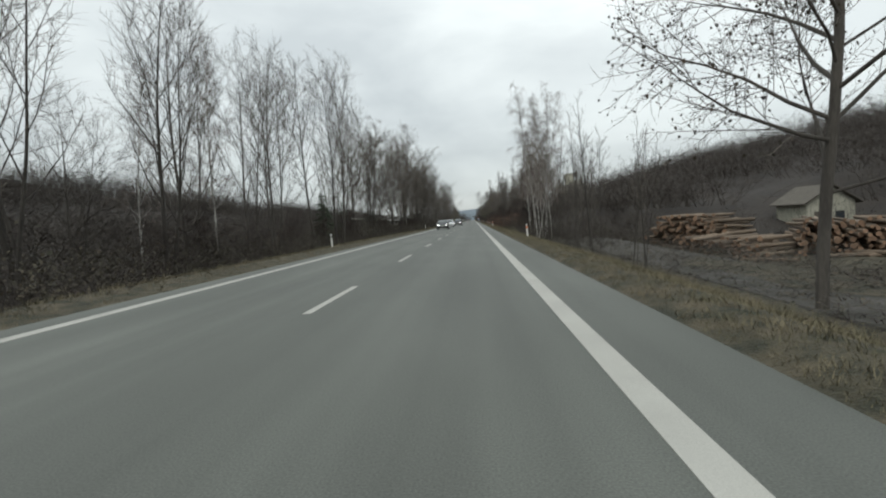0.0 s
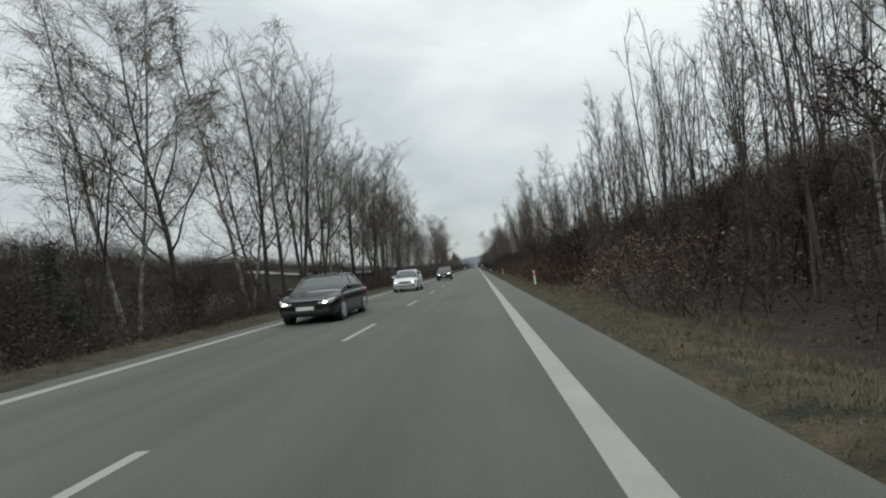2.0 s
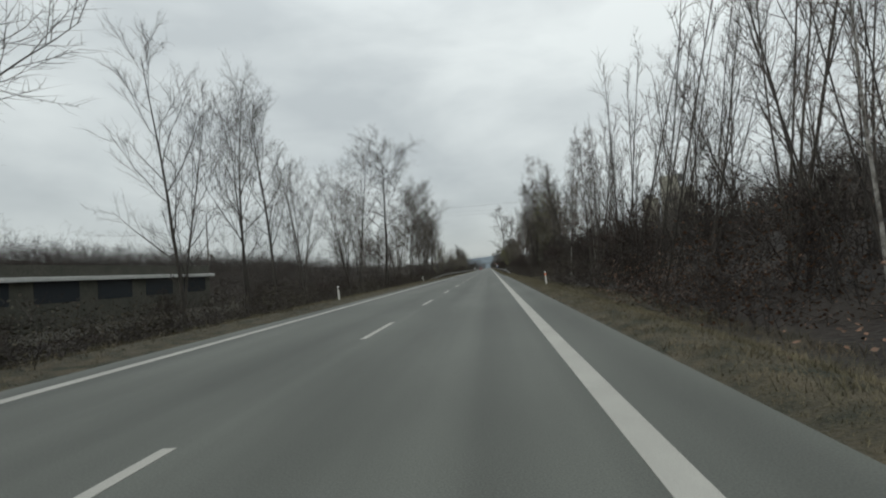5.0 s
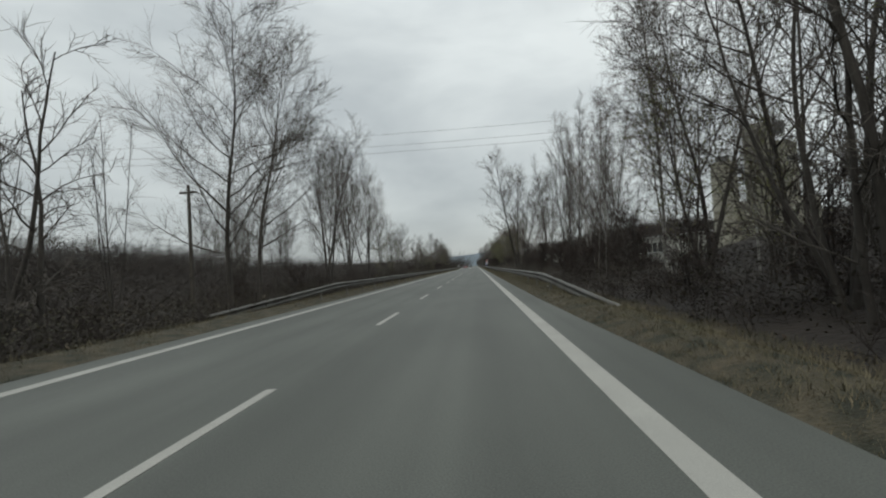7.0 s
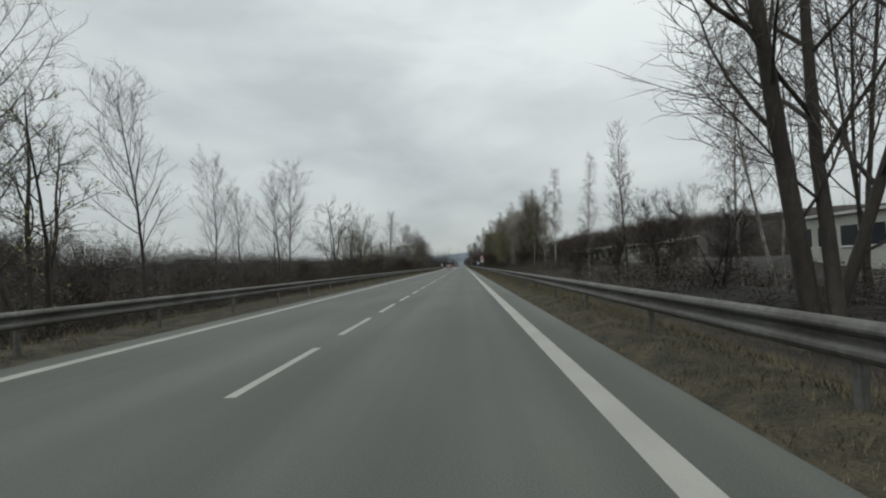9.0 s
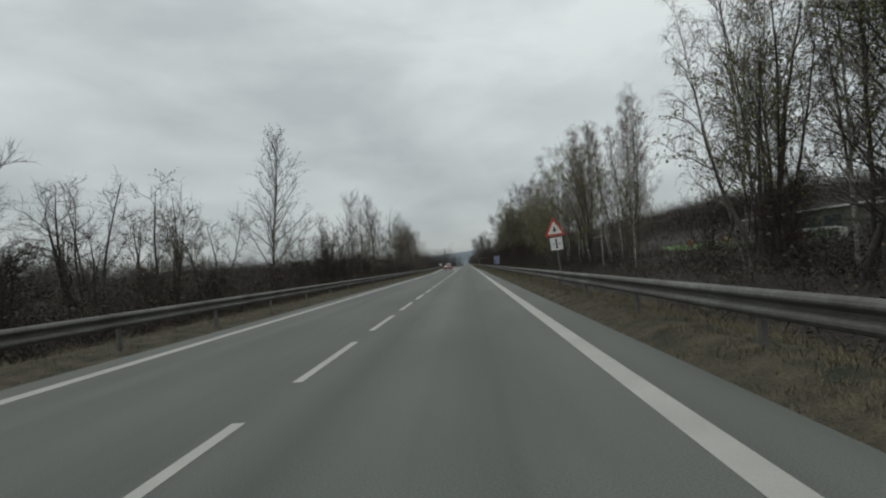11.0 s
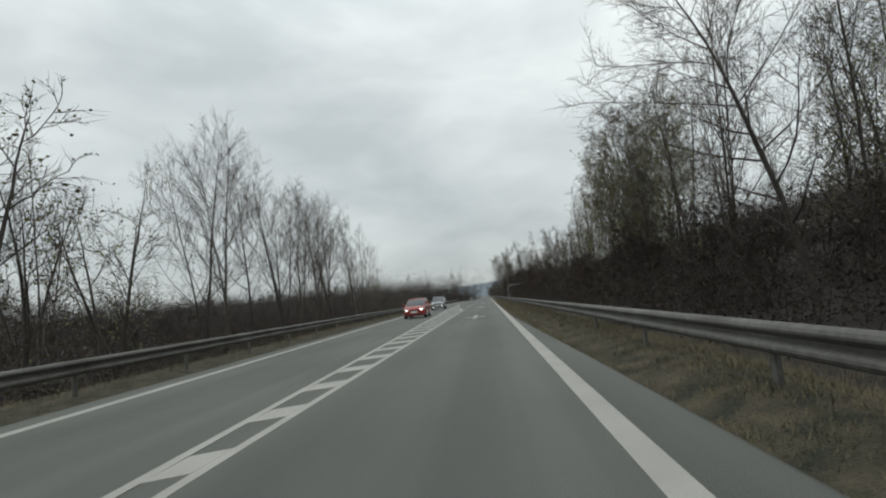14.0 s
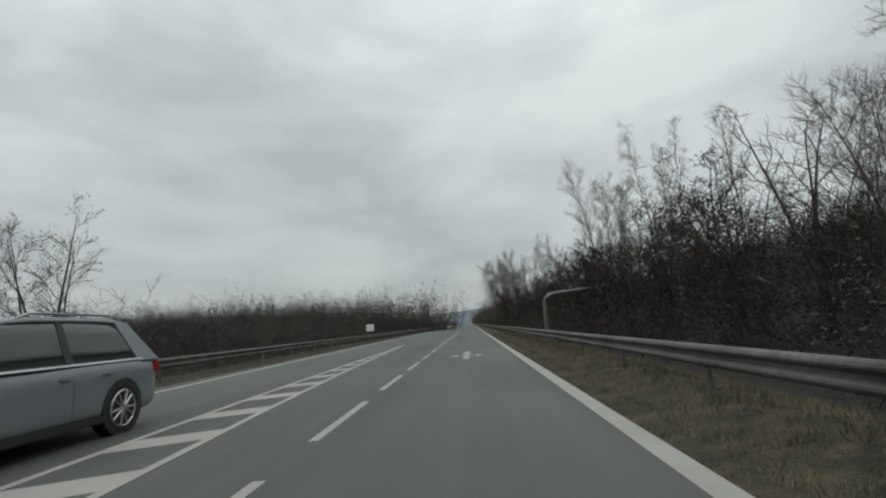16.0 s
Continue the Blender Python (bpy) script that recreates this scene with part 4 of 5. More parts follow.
for y in range(-10, 620, 26):
    if (y < 250 or y > 420) and not 105 < y < 215:
        wood((-25 if y < 250 else -36) + brush_rng.uniform(-3, 3), y, brush_rng.uniform(5, 8) if y < 250 else brush_rng.uniform(6, 8))
    if 236 < y <= 420:
        wood(-32 + brush_rng.uniform(-3, 3), y, brush_rng.uniform(4.0, 6.0))
    wood(-62 + brush_rng.uniform(-4, 4), y, brush_rng.uniform(6, 9))
    wood(-88 + brush_rng.uniform(-5, 5), y + 12, brush_rng.uniform(8, 11))
    if y < 400:
        wood(-120, y + 10, 10)
    for x in (36, 54, 72, 92, 116):
        if not (y < 80 and x < 50) and not (236 < y < 396 and x < 66) and not (390 < y < 440 and x < 80):
            wood(x + brush_rng.uniform(-3, 3), y + brush_rng.uniform(-6, 6), brush_rng.uniform(5, 9), brush_rng.uniform(-0.2, 0.2))
    if y > 60 and not 236 < y < 420:
        wood(25, y, brush_rng.uniform(4, 7))
for y in range(505, 600, 18):
    wood(-40 - 0.08 * (y - 505), y, brush_rng.uniform(4.5, 6.5))
for x in range(-18, -150, -19):
    for k in range(4):
        wood(x - 9 * (k % 2), 606 + 13 * k + brush_rng.uniform(-5, 5), brush_rng.uniform(10, 13) + k, math.pi / 2)
for y in range(610, 1400, 45):
    wood(16, y, brush_rng.uniform(8, 11), 0, 1.5)
    wood(-32, y, brush_rng.uniform(6, 8), 0, 1.5)
    wood(-60, y, brush_rng.uniform(8, 11), 0, 1.5)
    wood(-110, y, brush_rng.uniform(9, 12), 0, 1.5)


# backdrop ridge; its haze is only the bluish surface colour
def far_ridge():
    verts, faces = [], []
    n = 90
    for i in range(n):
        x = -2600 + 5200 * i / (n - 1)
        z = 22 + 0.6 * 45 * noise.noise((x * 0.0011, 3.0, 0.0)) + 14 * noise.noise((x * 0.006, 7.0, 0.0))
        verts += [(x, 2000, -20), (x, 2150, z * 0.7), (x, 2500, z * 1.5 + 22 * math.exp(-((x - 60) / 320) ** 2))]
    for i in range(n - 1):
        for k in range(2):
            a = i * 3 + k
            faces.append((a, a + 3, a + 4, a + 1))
    return tagged(new("far_hills", mesh_from("far_hills", verts, faces, [HAZE_HILL], None, True)), "wooded hills on the horizon with blue haze in their colour", "hills", kind="structure")


far_ridge()


# ---- grass on the verges ----
def verge_grass(name, side, seed, count):
    rng = np.random.default_rng(seed)
    ys = rng.uniform(-5, 545, count)
    offs = rng.random(count) ** 1.3 * 3.4 - 0.1
    blades = 4
    base = np.empty((count, 3))
    for i in range(count):
        y, off = float(ys[i]), float(offs[i])
        x = 4.95 - 0.35 * ease(205, 232, y) - 0.7 * ease(425, 462, y) + off if side > 0 else min(-4.65, left_edge(y) - 1.15) - off
        base[i] = x, y, ground_z(x, y) - 0.015
    clump = 0.6 + 0.8 * np.sin(base[:, 1] * 1.7 + base[:, 0] * 2.3) ** 2
    base = np.repeat(base, blades, 0)
    n = len(base)
    tall = rng.uniform(0.02, 0.125, n) * np.repeat(clump * (0.6 + 0.4 * offs), blades)
    an = rng.uniform(0, 2 * np.pi, n)
    cx, cy = np.cos(an), np.sin(an)
    base[:, :2] += rng.uniform(-0.07, 0.07, (n, 2))
    verts = np.empty((n, 3, 3))
    side_w = rng.uniform(0.0025, 0.0055, n)
    verts[:, 0] = base + np.stack([-cy * side_w, cx * side_w, 0 * cx], 1)
    verts[:, 1] = base + np.stack([cy * side_w, -cx * side_w, 0 * cx], 1)
    verts[:, 2] = base + np.stack([cx * tall * 0.7, cy * tall * 0.7, tall], 1)
    me = bpy.data.meshes.new(name)
    me.vertices.add(3 * n)
    me.vertices.foreach_set("co", verts.reshape(-1))
    me.loops.add(3 * n)
    me.loops.foreach_set("vertex_index", np.arange(3 * n, dtype=np.int32))
    me.polygons.add(n)
    me.polygons.foreach_set("loop_start", np.arange(0, 3 * n, 3, dtype=np.int32))
    me.materials.append(GRASS)
    me.update(calc_edges=True)
    return tagged(new(name, me), "yellowed winter grass on the road verge", "grass", kind="stuff")


verge_grass("verge_grass", 1, 21, 290000)
verge_grass("verge_grass", -1, 22, 80000)


def litter(count, seed):
    """Fallen leaves and broken twigs over the banks."""
    rng = np.random.default_rng(seed)
    verts = np.empty((count, 4, 3))
    for i in range(count):
        y = float(rng.uniform(-5, 545))
        x = float(rng.uniform(6.4, 21)) if rng.random() < 0.65 else float(-rng.uniform(6.6, 13)) + island_left(y)
        c = np.array((x, y, ground_z(x, y) + 0.02))
        an, r, w = rng.uniform(0, 6.28), rng.uniform(0.03, 0.16), rng.uniform(0.012, 0.04)
        u = np.array((math.cos(an), math.sin(an), rng.uniform(-0.2, 0.9))) * r
        s = np.array((-math.sin(an), math.cos(an), rng.uniform(-0.5, 0.5))) * w
        verts[i] = c - u * 0.2, c + u * 0.4 + s, c + u, c + u * 0.4 - s
    me = bpy.data.meshes.new("leaf_litter")
    me.vertices.add(4 * count)
    me.vertices.foreach_set("co", verts.reshape(-1))
    me.loops.add(4 * count)
    me.loops.foreach_set("vertex_index", np.arange(4 * count, dtype=np.int32))
    me.polygons.add(count)
    me.polygons.foreach_set("loop_start", np.arange(0, 4 * count, 4, dtype=np.int32))
    me.materials.append(LITTER)
    me.update(calc_edges=True)
    return tagged(new("leaf_litter", me), "brown fallen leaves and twigs on the banks", "leaf litter", kind="stuff")


LITTER = material("brown_litter", (0.05, 0.034, 0.022), (0.028, 0.022, 0.016), 0.9, scale=0.4, fine=3, bump=0, per_island=0.6)
litter(60000, 31)


# ---- vehicles ----
GLASS = plain("car_glass", (0.03, 0.035, 0.037), 0.06, spec=0.8)
RUBBER = plain("tyre_rubber", (0.018, 0.018, 0.018), 0.85)
RIM = plain("alloy_rim", (0.4, 0.4, 0.41), 0.35, 0.8)
TRIM = plain("black_trim", (0.02, 0.02, 0.021), 0.55)
LAMP_ON = plain("lit_headlamp", (1.0, 0.98, 0.92), 0.2, emit=12.0)
LAMP_GLASS = plain("lamp_glass", (0.5, 0.52, 0.53), 0.15, 0.3)
TAIL = plain("tail_lamp_red", (0.3, 0.015, 0.012), 0.2)
PLATE = plain("plate_white", (0.6, 0.6, 0.57), 0.5)
CHROME = plain("chrome", (0.6, 0.6, 0.6), 0.15, 1.0)


def loft(sections):
    """Joins rings of points, equal in number, into a closed skin."""
    bm = bmesh.new()
    rings = [[bm.verts.new(p) for p in ring] for ring in sections]
    n = len(rings[0])
    for a, b in zip(rings, rings[1:]):
        for i in range(n):
            bm.faces.new((a[i], a[(i + 1) % n], b[(i + 1) % n], b[i]))
    bm.faces.new(rings[0][::-1])
    bm.faces.new(rings[-1])
    bmesh.ops.recalc_face_normals(bm, faces=bm.faces)
    for f in bm.faces:
        f.smooth = len(f.verts) == 4
    return bm


def mix_at(table, f):
    for (a, va), (b, vb) in zip(table, table[1:]):
        if a <= f <= b:
            g = (f - a) / (b - a)
            return va + (vb - va) * g
    return table[-1][1] if f > table[-1][0] else table[0][1]


def car(label, x, y, length, width, height, paint, cabin, belt=0.92, hood=0.78, ground_gap=0.2, wheel_r=0.32, axles=(0.19, 0.79), lamp="high", trunk=False, doors=2, strip=None, rails=False):
    """Front to -y. cabin: fractions of the length for the screen's foot, the roof's front and rear, and the rear window's foot."""
    c = new("car")
    c.matrix_world = pose(x, y, 0)
    tagged(c, label, "car", "cars in the oncoming lane")
    hw = width / 2
    s0, s1, s2, s3 = cabin

    def yof(f):
        return -length / 2 + f * length

    plan = [(0, 0.74), (0.008, 0.82), (0.022, 0.885), (0.05, 0.94), (0.09, 0.975), (0.15, 0.995), (0.22, 1), (0.8, 1), (0.9, 0.985), (0.95, 0.955), (0.98, 0.9), (1, 0.8)]
    crest = [(0, 0.8 * hood), (0.006, 0.87 * hood), (0.02, 0.925 * hood), (0.05, 0.965 * hood), (0.1, hood), (s0 * 0.7, hood + (belt - hood) * 0.55), (s0, belt - 0.02), (0.6, belt + 0.01),
             (s3 - 0.01, belt + 0.03), (0.975, belt + (0.02 if trunk else 0.03)), (0.99, belt - 0.05), (1, belt - 0.16)]
    floor_z = [(0, ground_gap + 0.1), (0.02, ground_gap + 0.03), (0.08, ground_gap), (0.92, ground_gap), (0.98, ground_gap + 0.06), (1, ground_gap + 0.14)]
    stations = sorted({0, 0.004, 0.008, 0.014, 0.022, 0.035, 0.05, 0.07, 0.09, 0.12, 0.15, 0.19, 0.23, 0.28, 0.34, 0.42, 0.5, 0.6, 0.7, 0.78, 0.85, 0.9, 0.93, 0.95, 0.965, 0.975, 0.985, 0.993, 1.0, s0})
    rings = []
    for f in stations:
        w, zt, zl = hw * mix_at(plan, f), mix_at(crest, f), mix_at(floor_z, f)
        h = zt - zl
        half = [(0.84, 0), (0.94, 0.05), (0.982, 0.14), (0.995, 0.3), (1, 0.5), (0.995, 0.66), (0.978, 0.8), (0.95, 0.905), (0.9, 0.965), (0.8, 0.995), (0.5, 1.02)]
        ring = [(w * px, yof(f), zl + h * pz) for px, pz in half]
        rings.append(ring + [(-px, py, pz) for px, py, pz in reversed(ring)])
    part("body", loft(rings), paint, c)

    zb, zr = belt - 0.02, height
    wb, wr = hw * 0.925, hw * 0.7

    def side_x(z, out=0.0):
        k = clamp((z - zb) / (zr - zb), -0.1, 1)
        return wb + (wr - wb) * k + out

    # glasshouse of dark glass
    line = [(s0 - 0.005, zb - 0.02), (s0 + (s1 - s0) * 0.33, zb + (zr - zb) * 0.36), (s0 + (s1 - s0) * 0.67, zb + (zr - zb) * 0.7), (s1, zr - 0.05), ((s1 + s2) / 2, zr - 0.02), (s2, zr - 0.055),
            (s2 + (s3 - s2) * 0.5, zb + (zr - zb) * 0.55), (s3, zb)]
    glass_rings = []
    for f, z in line:
        levels = [zb - 0.05 + (z - zb + 0.05) * q for q in (0, 0.35, 0.7, 0.92)]
        ring = [(side_x(lv), yof(f), lv) for lv in levels] + [(side_x(z) - 0.06, yof(f), z), (side_x(z) * 0.5, yof(f), z + 0.02)]
        glass_rings.append(ring + [(-px, py, pz) for px, py, pz in reversed(ring)])
    part("glasshouse", loft(glass_rings), GLASS, c, "dark car window glass")
    roof = []
    for f, z in ((s1 - 0.006, zr - 0.055), (s1 + 0.03, zr - 0.024), (s1 + 0.1, zr - 0.004), ((s1 + s2) / 2, zr), (s2 - 0.08, zr - 0.014), (s2 - 0.02, zr - 0.034), (s2 + 0.012, zr - 0.062)):
        ring = [(wr + 0.03, yof(f), z - 0.055), (wr + 0.022, yof(f), z - 0.02), (wr - 0.04, yof(f), z + 0.008), (wr * 0.5, yof(f), z + 0.026)]
        roof.append(ring + [(-px, py, pz) for px, py, pz in reversed(ring)])
    part("roof", loft(roof), paint, c)

    def side_panel(name, outline, sd, mat, text="", out=0.012):
        """A panel on the cabin's side from (fraction, height) points."""
        bm = bmesh.new()
        outer = [bm.verts.new((sd * side_x(z, out), yof(f), z)) for f, z in outline]
        inner = [bm.verts.new((sd * side_x(z, -0.05), yof(f), z)) for f, z in outline]
        n = len(outline)
        bm.faces.new(outer)
        bm.faces.new(inner[::-1])
        for i in range(n):
            bm.faces.new((outer[i], inner[i], inner[(i + 1) % n], outer[(i + 1) % n]))
        bmesh.ops.recalc_face_normals(bm, faces=bm.faces)
        part(name, bm, mat, c, text)

    zt = zr - 0.06
    front_axle, rear_axle = axles
    mid = (s0 + s2) / 2 + 0.045
    for sd in (-1, 1):
        side_panel("front_pillar", [(s0 - 0.008, zb - 0.02), (s0 + 0.012, zb - 0.02), (s1 + 0.014, zt), (s1 - 0.006, zt + 0.02)], sd, paint)
        if trunk:
            side_panel("rear_pillar", [(s3 - 0.075, zb - 0.02), (s3 + 0.005, zb - 0.02), (s2 + 0.01, zt), (s2 - 0.03, zt)], sd, paint)
        else:
            side_panel("rear_pillar", [(s3 - 0.1, zb - 0.02), (s3 + 0.004, zb - 0.02), (s2 + 0.012, zt), (s2 - 0.045, zt)], sd, paint)
        side_panel("door_post", [(mid - 0.014, zb - 0.02), (mid + 0.014, zb - 0.02), (mid + 0.006, zt), (mid - 0.016, zt)], sd, TRIM, "black door post", 0.008)
        side_panel("waist_strip", [(s0, zb - 0.012), (s0, zb + 0.012), (s3 - 0.08, zb + 0.02), (s3 - 0.08, zb - 0.004)], sd, strip or TRIM, "bright metal window strip" if strip else "dark window strip", 0.018)
        if rails:
            rail_bm = rod((sd * (wr - 0.02), yof(s1 + 0.06), zr - 0.012), (sd * (wr - 0.02), yof(s1 + 0.1), zr + 0.05), 0.016, 0.016, 6)
            rod((sd * (wr - 0.02), yof(s1 + 0.1), zr + 0.05), (sd * (wr - 0.02), yof(s2 - 0.06), zr + 0.045), 0.016, 0.016, 6, rail_bm)
            rod((sd * (wr - 0.02), yof(s2 - 0.06), zr + 0.045), (sd * (wr - 0.02), yof(s2 - 0.02), zr - 0.02), 0.016, 0.016, 6, rail_bm)
            part("roof_rail", rail_bm, CHROME, c, "bright roof rail")
        mirror = bmesh.new()
        bmesh.ops.create_uvsphere(mirror, u_segments=14, v_segments=9, radius=0.11, matrix=pose(sd * (hw + 0.075), yof(s0 + 0.07), zb + 0.1) @ Matrix.Diagonal((1.0, 0.6, 0.72, 1)))
        for face in mirror.faces:
            face.smooth = True
        mirror = part("mirror", mirror, paint, c)
        part("mirror_arm", box(min(sd * hw * 0.88, sd * (hw + 0.03)), max(sd * hw * 0.88, sd * (hw + 0.03)), yof(s0 + 0.065), yof(s0 + 0.08), zb + 0.02, zb + 0.06, 0.008), TRIM, mirror, "black mirror arm")
        ends = [mid, rear_axle - 0.04] if doors > 1 else [mid + 0.05]
        for f in ends:
            part("door_handle", box(sd * hw * 0.985 - 0.02, sd * hw * 0.985 + 0.025, yof(f) - 0.22, yof(f) - 0.06, belt - 0.2, belt - 0.17, 0.008), paint, c)
            seam = bmesh.new()
            rows = []
            for px, pz in ((0.982, 0.14), (0.995, 0.3), (1, 0.5), (0.995, 0.66), (0.978, 0.8), (0.95, 0.905)):
                sz = ground_gap + (belt - ground_gap) * pz
                rows.append([seam.verts.new((sd * (hw * px + dx), yof(f) + dy, sz)) for dx, dy in ((0.002, 0), (0.002, 0.008), (-0.012, 0.008), (-0.012, 0))])
            for lower, upper in zip(rows, rows[1:]):
                for q in range(4):
                    seam.faces.new((lower[q], lower[(q + 1) % 4], upper[(q + 1) % 4], upper[q]))
            bmesh.ops.recalc_face_normals(seam, faces=seam.faces)
            part("door_seam", seam, TRIM, c, "dark door gap")
        part("sill", box(sd * (hw - 0.03) - 0.03, sd * (hw - 0.03) + 0.032, yof(front_axle) + 0.36, yof(rear_axle) - 0.36, ground_gap - 0.03, ground_gap + 0.09, 0.02), TRIM, c, "black sill trim")
        # swept headlamp wrapped round the corner
        lamp_rings = []
        for px, z0, z1 in ((0.44, 0.70, 0.775), (0.56, 0.685, 0.8), (0.7, 0.68, 0.83), (0.8, 0.69, 0.86), (0.87, 0.71, 0.88), (0.92, 0.75, 0.895)):
            f = 0.0
            while mix_at(plan, f) * 0.985 < px and f < 0.2:
                f += 0.002
            yl = yof(f)
            top = max(yl, yof(0.006 if z1 < 0.87 else 0.012))
            lx = sd * px * hw
            lamp_rings.append([(lx, yl - 0.012, z0 * hood), (lx, yl - 0.014, (z0 + z1) / 2 * hood), (lx, top - 0.006, z1 * hood), (lx, top + 0.12, z1 * hood), (lx, yl + 0.12, z0 * hood)])
        headlamp = part("headlamp", loft(lamp_rings), LAMP_GLASS, c, "clear headlamp glass")
        if lamp:
            zl = 0.745 * hood if lamp == "high" else ground_gap + 0.2
            glow = bmesh.new()
            bmesh.ops.create_uvsphere(glow, u_segments=10, v_segments=6, radius=0.042, matrix=pose(sd * hw * 0.66, yof(0) - 0.012, zl) @ Matrix.Diagonal((1.5 if lamp == "high" else 1, 0.5, 0.62 if lamp == "high" else 1, 1)))
            part("bulb", glow, LAMP_ON, headlamp, "lit white lamp")
        part("fog_lamp_recess", box(sd * hw * 0.66 - 0.11, sd * hw * 0.66 + 0.11, yof(0) - 0.006, yof(0.03), ground_gap + 0.14, ground_gap + 0.26, 0.01), TRIM, c, "black fog lamp recess")
        part("tail_lamp", box(sd * hw * 0.84 - 0.09, sd * hw * 0.84 + 0.09, length / 2 - 0.22, length / 2 - 0.035, belt - 0.26, belt - 0.06, 0.03), TAIL, c, "red tail lamp")
        for f in axles:
            wheel = new("wheel")
            wheel.parent = c
            wheel.location = (sd * (hw - 0.095), yof(f), wheel_r)
            bm = rod((-0.1, 0, 0), (0.1, 0, 0), wheel_r, wheel_r, 32)
            bmesh.ops.bevel(bm, geom=[e for e in bm.edges if abs(e.verts[0].co.x - e.verts[1].co.x) < 0.01], offset=0.035, segments=2, affect="EDGES")
            part("tyre", bm, RUBBER, wheel)
            bm = rod((sd * 0.08, 0, 0), (sd * 0.108, 0, 0), 0.06, 0.05, 12)
            for k in range(10):
                an = (k + 0.22 * (k % 2)) * 2 * math.pi / 10
                rod((sd * 0.1, 0.03 * math.cos(an), 0.03 * math.sin(an)), (sd * 0.1, wheel_r * 0.68 * math.cos(an), wheel_r * 0.68 * math.sin(an)), 0.02, 0.016, 5, bm)
            for k in range(28):
                a, b = 2 * math.pi * k / 28, 2 * math.pi * (k + 1) / 28
                rod((sd * 0.1, wheel_r * 0.7 * math.cos(a), wheel_r * 0.7 * math.sin(a)), (sd * 0.1, wheel_r * 0.7 * math.cos(b), wheel_r * 0.7 * math.sin(b)), 0.014, 0.014, 4, bm, False)
            part("rim", bm, RIM, wheel, "alloy rim with slim spokes")
            bm = rod((sd * (hw - 0.2), yof(f), wheel_r + 0.02), (sd * (hw + 0.003), yof(f), wheel_r + 0.02), wheel_r * 1.13, wheel_r * 1.13, 32)
            part("wheel_arch", bm, TRIM, c, "dark wheel arch")
    part("grille", box(-hw * 0.4, hw * 0.4, yof(0) - 0.012, yof(0.02), 0.62 * hood, 0.775 * hood, 0.02), TRIM, c, "black radiator grille")
    for z in (0.65, 0.7, 0.75):
        part("grille_bar", box(-hw * 0.38, hw * 0.38, yof(0) - 0.02, yof(0.01), z * hood - 0.007, z * hood + 0.007, 0.003), CHROME if z == 0.75 else TRIM, c, "chrome grille bar" if z == 0.75 else "")
    part("lower_intake", box(-hw * 0.55, hw * 0.55, yof(0) - 0.008, yof(0.03), ground_gap + 0.13, ground_gap + 0.25, 0.02), TRIM, c, "black lower air intake")
    part("number_plate", box(-0.26, 0.26, yof(0) - 0.03, yof(0.01), 0.5 * hood, 0.5 * hood + 0.11, 0.004), PLATE, c, "pale blank number plate")
    part("bumper", box(-hw * 0.72, hw * 0.72, length / 2 - 0.08, length / 2 + 0.012, ground_gap + 0.16, ground_gap + 0.3, 0.03), TRIM, c, "dark rear bumper trim")
    wiper = rod((-hw * 0.5, yof(s0) - 0.01, zb + 0.02), (hw * 0.1, yof(s0 + 0.02), zb + 0.07), 0.01, 0.006, 5)
    part("wiper", wiper, TRIM, c, "black wiper blade")
    return c


def car_paint(name, color):
    return plain(name, color, 0.16, 0.0, 0.2)


BLACK_CAR, WHITE_CAR, DARK_CAR = car_paint("black_paint", (0.01, 0.011, 0.012)), car_paint("white_paint", (0.62, 0.63, 0.63)), car_paint("dark_grey_paint", (0.014, 0.017, 0.02))
RED_CAR, SLATE_CAR = car_paint("red_paint", (0.26, 0.03, 0.024)), car_paint("slate_paint", (0.17, 0.185, 0.2))
car("black saloon car with lit headlamps in the oncoming lane", -2.3, 76.6, 4.6, 1.82, 1.45, BLACK_CAR, (0.25, 0.42, 0.7, 0.88), 0.93, 0.84, trunk=True)
car("white three-door hatchback in the oncoming lane", -2.25, 95.65, 4.05, 1.73, 1.47, WHITE_CAR, (0.21, 0.4, 0.87, 0.975), 0.95, 0.88, axles=(0.2, 0.82), doors=1)
car("dark grey sport utility car with lit headlamps", -1.4, 122.6, 4.6, 1.86, 1.62, DARK_CAR, (0.25, 0.42, 0.84, 0.97), 1.03, 0.95, 0.24, 0.36)
car("red compact car with chrome grille and lit lamp", -3.3, 467.6, 4.35, 1.79, 1.55, RED_CAR, (0.2, 0.39, 0.86, 0.98), 0.99, 0.9, 0.19, 0.33, strip=CHROME)
car("slate grey sport utility car with lit lamps", -4.15, 494.3, 4.65, 1.82, 1.68, SLATE_CAR, (0.24, 0.4, 0.85, 0.975), 1.06, 0.98, 0.24, 0.36, lamp="low", strip=CHROME, rails=True)
car("distant pale car with lit headlamps far down the road", -4.4, 640, 4.5, 1.8, 1.5, WHITE_CAR, (0.24, 0.41, 0.84, 0.97), 0.95, 0.87, 0.2, 0.33)


# ---- signs ----
SIGN_RED = plain("sign_red", (0.42, 0.06, 0.035), 0.45)
SIGN_WHITE = plain("sign_white", (0.55, 0.56, 0.54), 0.45)
SIGN_BLUE = plain("sign_blue", (0.022, 0.055, 0.19), 0.45)
GREY_METAL = material("grey_sign_metal", (0.15, 0.155, 0.155), (0.1, 0.1, 0.1), 0.5, metal=0.4, scale=4, fine=30, bump=0.1)


